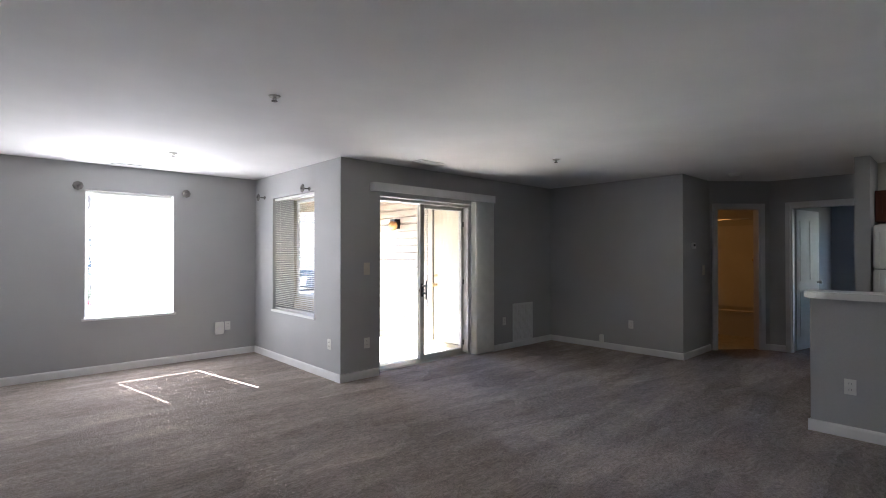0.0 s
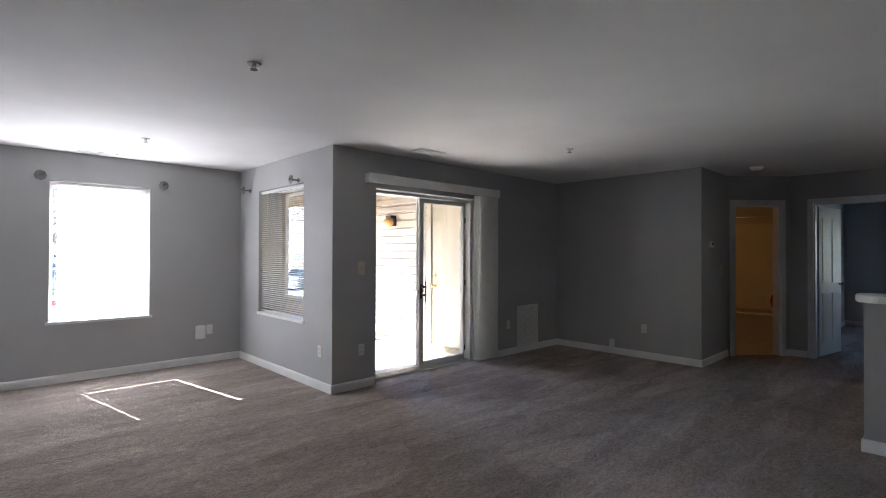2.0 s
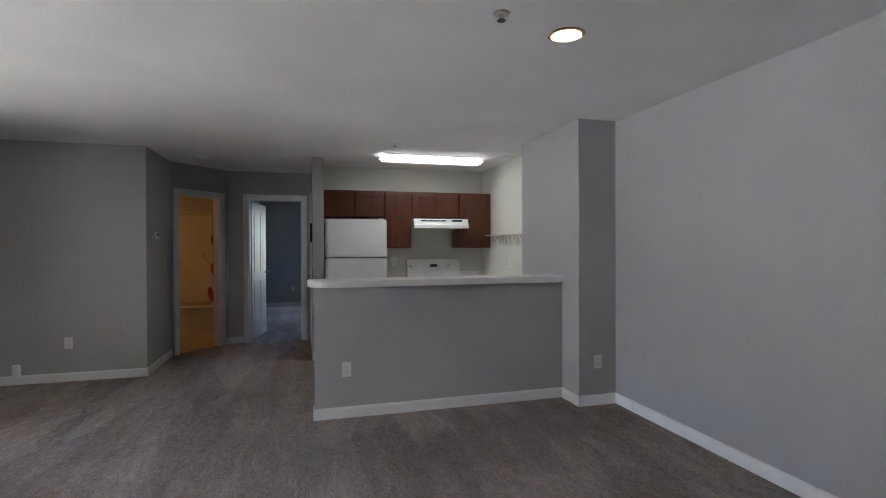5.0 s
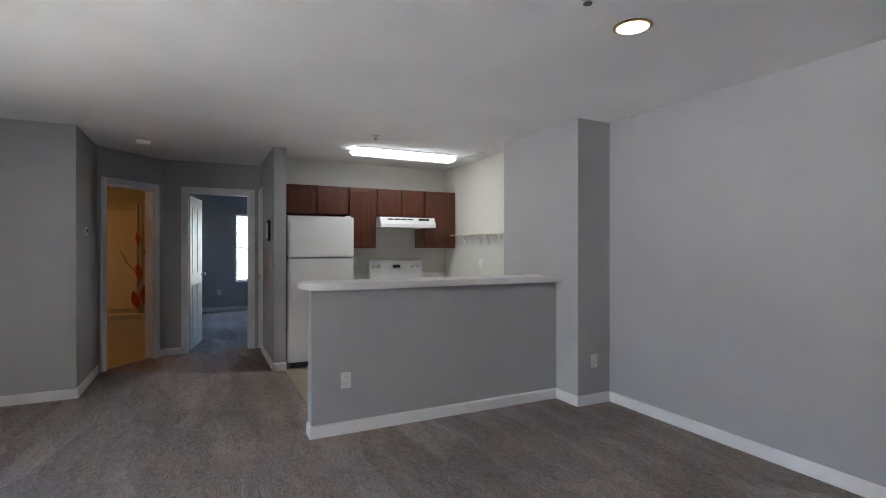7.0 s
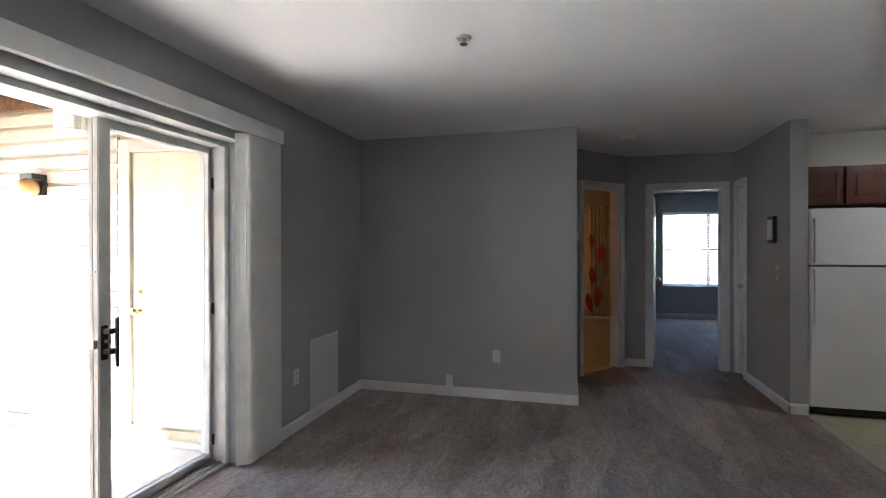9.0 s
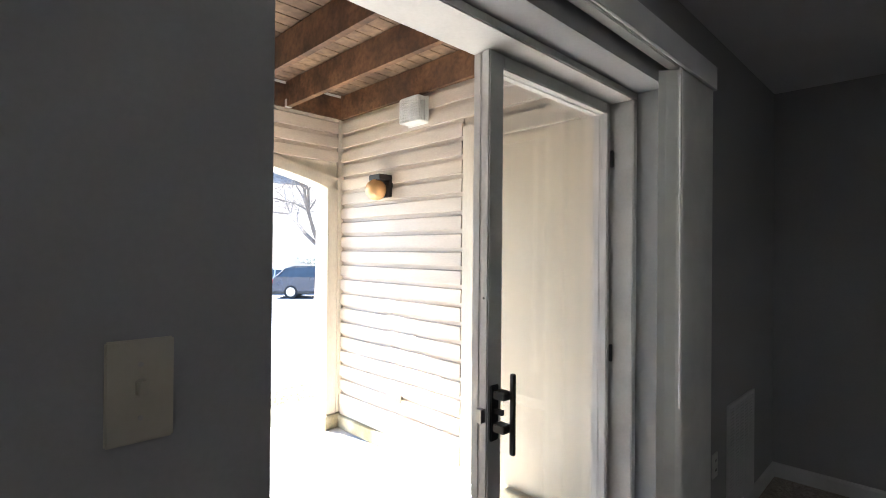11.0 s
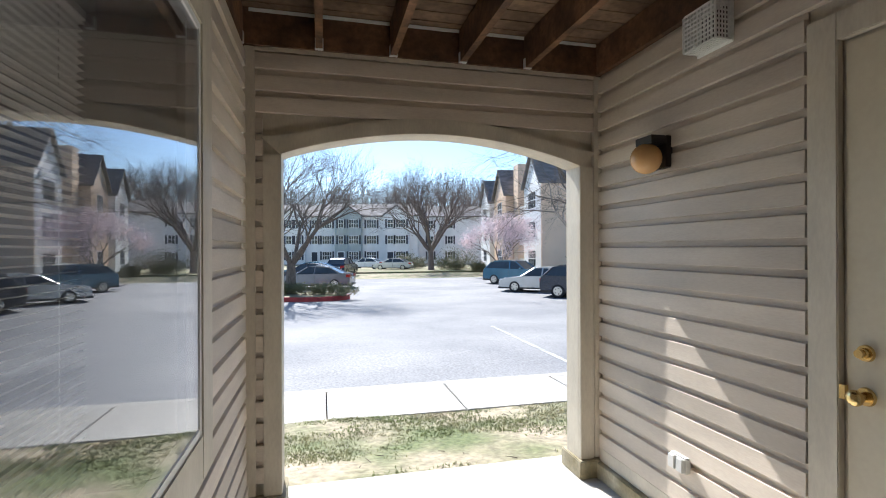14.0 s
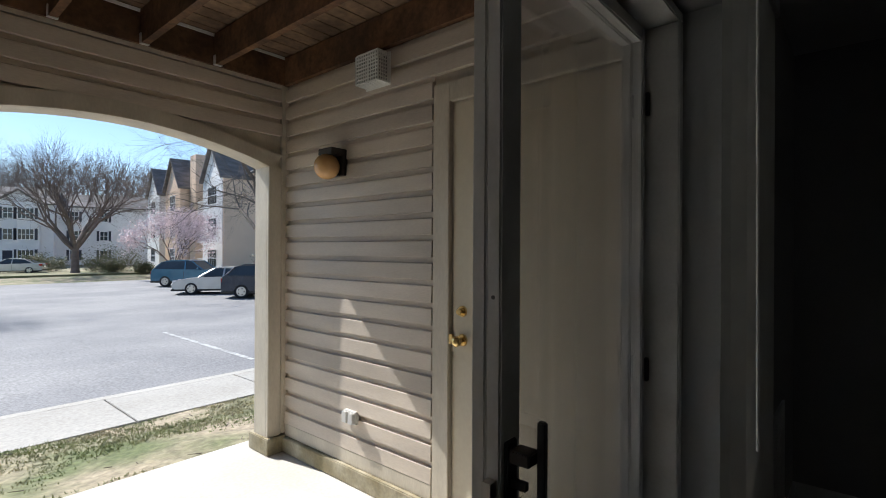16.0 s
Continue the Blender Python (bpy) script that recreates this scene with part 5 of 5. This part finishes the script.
b3 = thing("apartment_building", spot(17, 44, -0.9), "three-storey tan and white apartment building", "building")
b3.matrix_basis = pose(*spot(11.0, 47.5, -0.9), 0, 0, -17)
lapped(b3, "wall", I, 0, 34, 0, 10, 0, 8.4, TANSIDE)
gable(b3, I, 0, 34, 0, 10, 8.4, 2.6, "x")
for x0 in (8.5, 24.0):
    lapped(b3, "front_block", I, x0, x0 + 6.5, -3.5, 0, 0, 8.4, WHITESIDE)
    gable(b3, I, x0, x0 + 6.5, -3.5, 5, 8.4, 3.2, "y", 0.3)
    gable_wall(b3, I, x0, x0 + 6.5, -3.4, 8.4, 3.1, WHITESIDE)
for k in range(3):
    z = 0.7 + k * FLOORH
    for x, y, w in ((3.2, 0, 1.0), (6.3, 0, 1.0), (11.7, -3.5, 2.6), (18.0, 0, 1.0), (21.5, 0, 1.0), (27.2, -3.5, 2.6)):
        facade_window(b3, pose(0, y, 0), x, z, w, 1.5, False)


# ---- parked cars ----
def paint(name, colour, metal=0.5):
    m = mat(name, colour, 0.25, 0.06, 2, 300, 0.0, metal=metal)
    m.node_tree.nodes["Principled BSDF"].inputs["Coat Weight"].default_value = 0.6
    return m


def car(place, turn, colour, label, suv=False, group="parked cars"):
    """A parked car that faces +x of its own; made of body, cabin, wheels, lamps."""
    f = thing("car", place, label, "car", group, turn)
    L, Wd = (4.55, 0.91) if suv else (4.75, 0.90)
    lift = 0.06 if suv else 0.0
    belt, roof = (1.02, 1.62) if suv else (0.93, 1.44)
    h = L / 2
    if suv:
        body = [(-h, 0.35), (-h + 0.06, 0.28), (h - 0.12, 0.26), (h, 0.38), (h - 0.02, 0.72), (h - 0.25, 0.92), (h - 1.15, belt + 0.02), (-h + 0.12, belt + 0.04), (-h, 0.85)]
        cab = [(h - 1.25, belt), (h - 2.0, roof - 0.06), (h - 2.5, roof), (-h + 1.05, roof - 0.03), (-h + 0.62, roof - 0.15), (-h + 0.16, belt)]
    else:
        body = [(-h, 0.42), (-h + 0.08, 0.26), (h - 0.15, 0.22), (h, 0.36), (h - 0.03, 0.62), (h - 0.3, 0.76), (h - 1.35, belt - 0.02), (-h + 0.95, belt + 0.03), (-h + 0.1, 0.98), (-h, 0.8)]
        cab = [(h - 1.30, belt - 0.03), (h - 2.05, roof - 0.07), (h - 2.5, roof), (-h + 1.75, roof - 0.02), (-h + 1.3, roof - 0.12), (-h + 0.62, belt + 0.03)]
    bm = bmesh.new()
    prism(bm, body, lambda u, v, w: (u, -Wd + w, v + lift), 2 * Wd)
    part("body", bm, colour, f, bevel=0.06, smooth=False)
    bm = bmesh.new()
    prism(bm, cab, lambda u, v, w: (u, (-Wd + 0.1 + w) * (1.0 if v < belt + 0.1 else 0.84), v + lift), 2 * Wd - 0.2)
    cb = part("cabin_glass", bm, DARKGLASS, f, "dark tinted glass", bevel=0.03)
    bm = bmesh.new()
    rp = [p for p in cab if p[1] > belt + 0.2]
    prism(bm, [(rp[0][0] + 0.02, rp[0][1])] + [(a, b + 0.012) for a, b in rp[1:-1]] + [(rp[-1][0] - 0.02, rp[-1][1])] + [(a, b - 0.07) for a, b in rp[1:-1]][::-1],
          lambda u, v, w: (u, (-Wd + 0.09 + w) * 0.845, v + lift), 2 * Wd - 0.18)
    part("roof_panel", bm, colour, f)
    for s in (-1, 1):
        for (xa, za), (xb, zb) in (((cab[0]), (cab[1])), ((-0.1, belt), (-0.16, roof - 0.04)), (cab[-1], cab[-2])):
            bm = bmesh.new()
            rod(bm, (xa, s * (Wd - 0.09), za + lift), (xb, s * (Wd - 0.1) * 0.85, zb + lift), 0.045, 0.04, 6)
            part("pillar", bm, colour, f)
        bm = bmesh.new()
        ball(bm, (h - 1.5, s * (Wd + 0.07), belt + lift + 0.06), 0.1, (0.7, 0.9, 0.65), 10)
        part("mirror", bm, colour, f)
        part("door_seam", boxes((-0.16, -0.145, s * Wd - 0.006, s * Wd + 0.006, 0.4 + lift, belt + lift - 0.06)), BLACK, f)
        part("door_handle", boxes((-0.4, -0.24, s * Wd - 0.01, s * Wd + 0.02, 0.8 + lift, 0.83 + lift)), colour, f)
        part("headlight", boxes((h - 0.28, h - 0.02, s * Wd - s * 0.36 - 0.14, s * Wd - s * 0.36 + 0.2, 0.6 + lift, 0.74 + lift)), GLASSLAMP, f, bevel=0.02)
        part("tail_light", boxes((-h - 0.012, -h + 0.25, s * Wd - s * 0.2 - 0.16, s * Wd - s * 0.2 + 0.21, 0.72 + lift, 0.92 + lift)), REDLAMP, f, "red tail light", bevel=0.015)
        for x in (h - 0.95, -h + 0.95):
            rr = 0.35 if suv else 0.32
            bm = bmesh.new()
            rod(bm, (x, s * (Wd - 0.18), rr), (x, s * (Wd + 0.015), rr), rr, rr, 24)
            wh = part("wheel", bm, TYRE, f, "black rubber tyre", bevel=0.02)
            bm = bmesh.new()
            rod(bm, (x, s * (Wd + 0.012), rr), (x, s * (Wd + 0.02), rr), rr * 0.66, rr * 0.62, 20)
            rm = part("rim", bm, CHROME, wh, "silver alloy rim")
            bm = bmesh.new()
            for q in range(5):
                a = q * 2 * math.pi / 5
                rod(bm, (x + 0.12 * math.cos(a), s * (Wd + 0.022), rr + 0.12 * math.sin(a)), (x + 0.17 * math.cos(a), s * (Wd + 0.022), rr + 0.17 * math.sin(a)), 0.035, 0.03, 6)
            part("rim_gap", bm, BLACK, wh)
    part("rear_plate", boxes((-h - 0.014, -h + 0.02, -0.26, 0.26, 0.6 + lift, 0.73 + lift)), PLASTIC, f)
    part("lower_trim", boxes((-h - 0.008, h + 0.005, -Wd - 0.006, Wd + 0.006, 0.2 + lift, 0.31 + lift)), BLACK, f, bevel=0.02)
    return f


TYRE = mat("tyre_rubber", (0.015, 0.015, 0.015), 0.8, 0.1)
REDLAMP = mat("red_lens", (0.3, 0.012, 0.01), 0.15, 0.05, bump=0)
GLASSLAMP = mat("lamp_lens", (0.55, 0.56, 0.58), 0.1, 0.05, bump=0)
SILVER = paint("silver_paint", (0.55, 0.55, 0.54))
GREYP = paint("grey_paint", (0.17, 0.18, 0.2))
BLUEP = paint("blue_paint", (0.07, 0.17, 0.25))
NAVY = paint("dark_paint", (0.035, 0.042, 0.06))
WHITEP = paint("white_paint", (0.75, 0.75, 0.74), 0.0)


def at(px, d, ground=-1.06):
    return spot((px - 784) / 866 * d, d, ground)


car(at(508, 31), 164, GREYP, "grey four-door sedan parked beside a shrub bed")
car(at(495, 36.5), 164, NAVY, "dark sedan parked in a row")
car(at(500, 41), 164, BLUEP, "blue sedan parked in a row")
car(at(556, 47), 70, NAVY, "black sport utility car seen from behind", True)
car(at(600, 63, -1.1), 150, WHITEP, "white sedan in front of the far building")
car(at(648, 60, -1.1), 155, SILVER, "silver sedan in front of the far building")
car(at(866, 34.5), -52, BLUEP, "blue compact sport utility car", True)
car(at(910, 28.5), 145, SILVER, "silver sedan with round wheels", False)
car(at(990, 25.0), -42, NAVY, "dark sport utility car", True)
car(at(1090, 21), 148, NAVY, "black sedan parked in a row", False)

# ---- planting ----
isl = thing("planting_bed", at(522, 24.0, -0.98), "raised bed with a red painted kerb", "planting bed", turn=-17)
bm = bmesh.new()
ring = [(2.7 * math.cos(a) - 1.4, 1.5 * math.sin(a)) for a in [k * math.pi / 16 for k in range(32)]]
prism(bm, ring, lambda u, v, w: (u, v, w - 0.1), 0.24)
part("kerb", bm, KERBRED, isl, bevel=0.02)
bm = bmesh.new()
prism(bm, [(u * 0.92 - 0.1, v * 0.9) for u, v in ring], lambda u, v, w: (u, v, w + 0.141), 0.03)
part("soil", bm, SOIL, isl)
rg7 = random.Random(11)


def shrub(place, size, label, seed, n=1500, material=None, petal=0.045):
    rg = random.Random(seed)
    f = thing("shrub", place, label, "shrub", "shrubs")
    vs, fs, tips = [], [], []
    for k in range(26):
        a, e = rg.uniform(0, 6.28), rg.uniform(0.3, 1.0)
        d = Vector((math.cos(a) * e * size[0], math.sin(a) * e * size[1], rg.uniform(0.4, 1.0) * size[2]))
        limb(vs, fs, Vector((d.x * 0.3, d.y * 0.3, 0)), d, 0.012, 0.005, 4)
        tips += [d, d * 0.8]
    me = bpy.data.meshes.new("stems")
    me.from_pydata(vs, [], fs)
    me.materials.append(BARK)
    s = new("stems", me)
    s.parent = f
    scatter("leaves", f, tips, rg, n, petal, size[2] * 0.2, material or LEAF)
    return f


for k in range(5):
    x, y, z = at(430 + k * 32, 23.6 + 0.3 * (k % 2), -0.86)
    shrub((x, y, z), (0.75, 0.6, 0.5), "low green and yellow shrub in the kerbed bed", 20 + k, 3200, None, 0.03)
for k, (px, d, s) in enumerate(((668, 61, 1.6), (742, 58, 1.5), (760, 57, 1.1), (800, 55, 0.9), (770, 60, 2.4), (690, 63, 1.3), (990, 40, 1.6))):
    shrub(at(px, d, -1.1), (s, s, s), "dark evergreen shrub by the buildings", 40 + k, 2600, None, 0.075)
solid("verge", boxes((-8, 34, 58, 66, -1.3, -1.02)), VERGE, "grassy verge with a kerb before the far building", "verge", "structure", 0.03)

tree(3, at(462, 24.2, -0.9), 1.6, 0.24, 2.3, 6, 5, 0.7, 0.015, BARK, "bare young tree with several stems in the kerbed bed", lean=1.15)
tree(8, at(715, 57, -1.05), 2.3, 0.34, 3.4, 11, 5, 0.62, 0.02, TWIG, "large bare spreading tree on the verge", lean=0.95)
tree(14, at(985, 21, -0.9), 2.6, 0.18, 2.7, 8, 5, 0.75, 0.0, BARK, "bare tree beside the car park", lean=1.3)
mg, tips = tree(21, at(838, 44, -1.05), 0.9, 0.14, 1.7, 7, 3, 0.6, 0.03, TWIG, "small magnolia tree in pale pink blossom", lean=0.95)
scatter("blossom", mg, tips, random.Random(4), 9000, 0.09, 0.30, PETAL)

# bare woods on the skyline
vs, fs, tips = [], [], []
rgw = random.Random(77)
for k in range(75):
    px = 300 + k * 15 + rgw.uniform(-12, 12)
    d = rgw.uniform(98, 118)
    base = Vector(at(px, d, -1.2))
    hgt = rgw.uniform(6.5, 11.5)
    topv = base + Vector((rgw.gauss(0, 0.4), rgw.gauss(0, 0.4), hgt))
    limb(vs, fs, base, topv, 0.28, 0.2, 6)
    for q in range(7):
        a = q * 0.9 + rgw.uniform(-0.4, 0.4)
        e = rgw.uniform(0.2, 0.75)
        branch(vs, fs, rgw, topv - Vector((0, 0, rgw.uniform(0, 3))), Vector((math.cos(a) * e, math.sin(a) * e, 1)).normalized(), 3.4, 0.14, 3, 0.03, 0.6, tips)
for k in range(170):
    base = Vector(at(250 + k * 8 + rgw.uniform(-8, 8), rgw.uniform(90, 97), -1.3))
    for q in range(3):
        branch(vs, fs, rgw, base, Vector((rgw.gauss(0, 0.4), rgw.gauss(0, 0.4), 1)).normalized(), rgw.uniform(1.0, 2.6), 0.07, 2, 0.03, 0.7, tips)
me = bpy.data.meshes.new("woods")
me.from_pydata(vs, [], fs)
me.materials.append(TWIG2)
tagged(new("woods", me), "bare winter woods behind the buildings", "woods", "", "stuff")
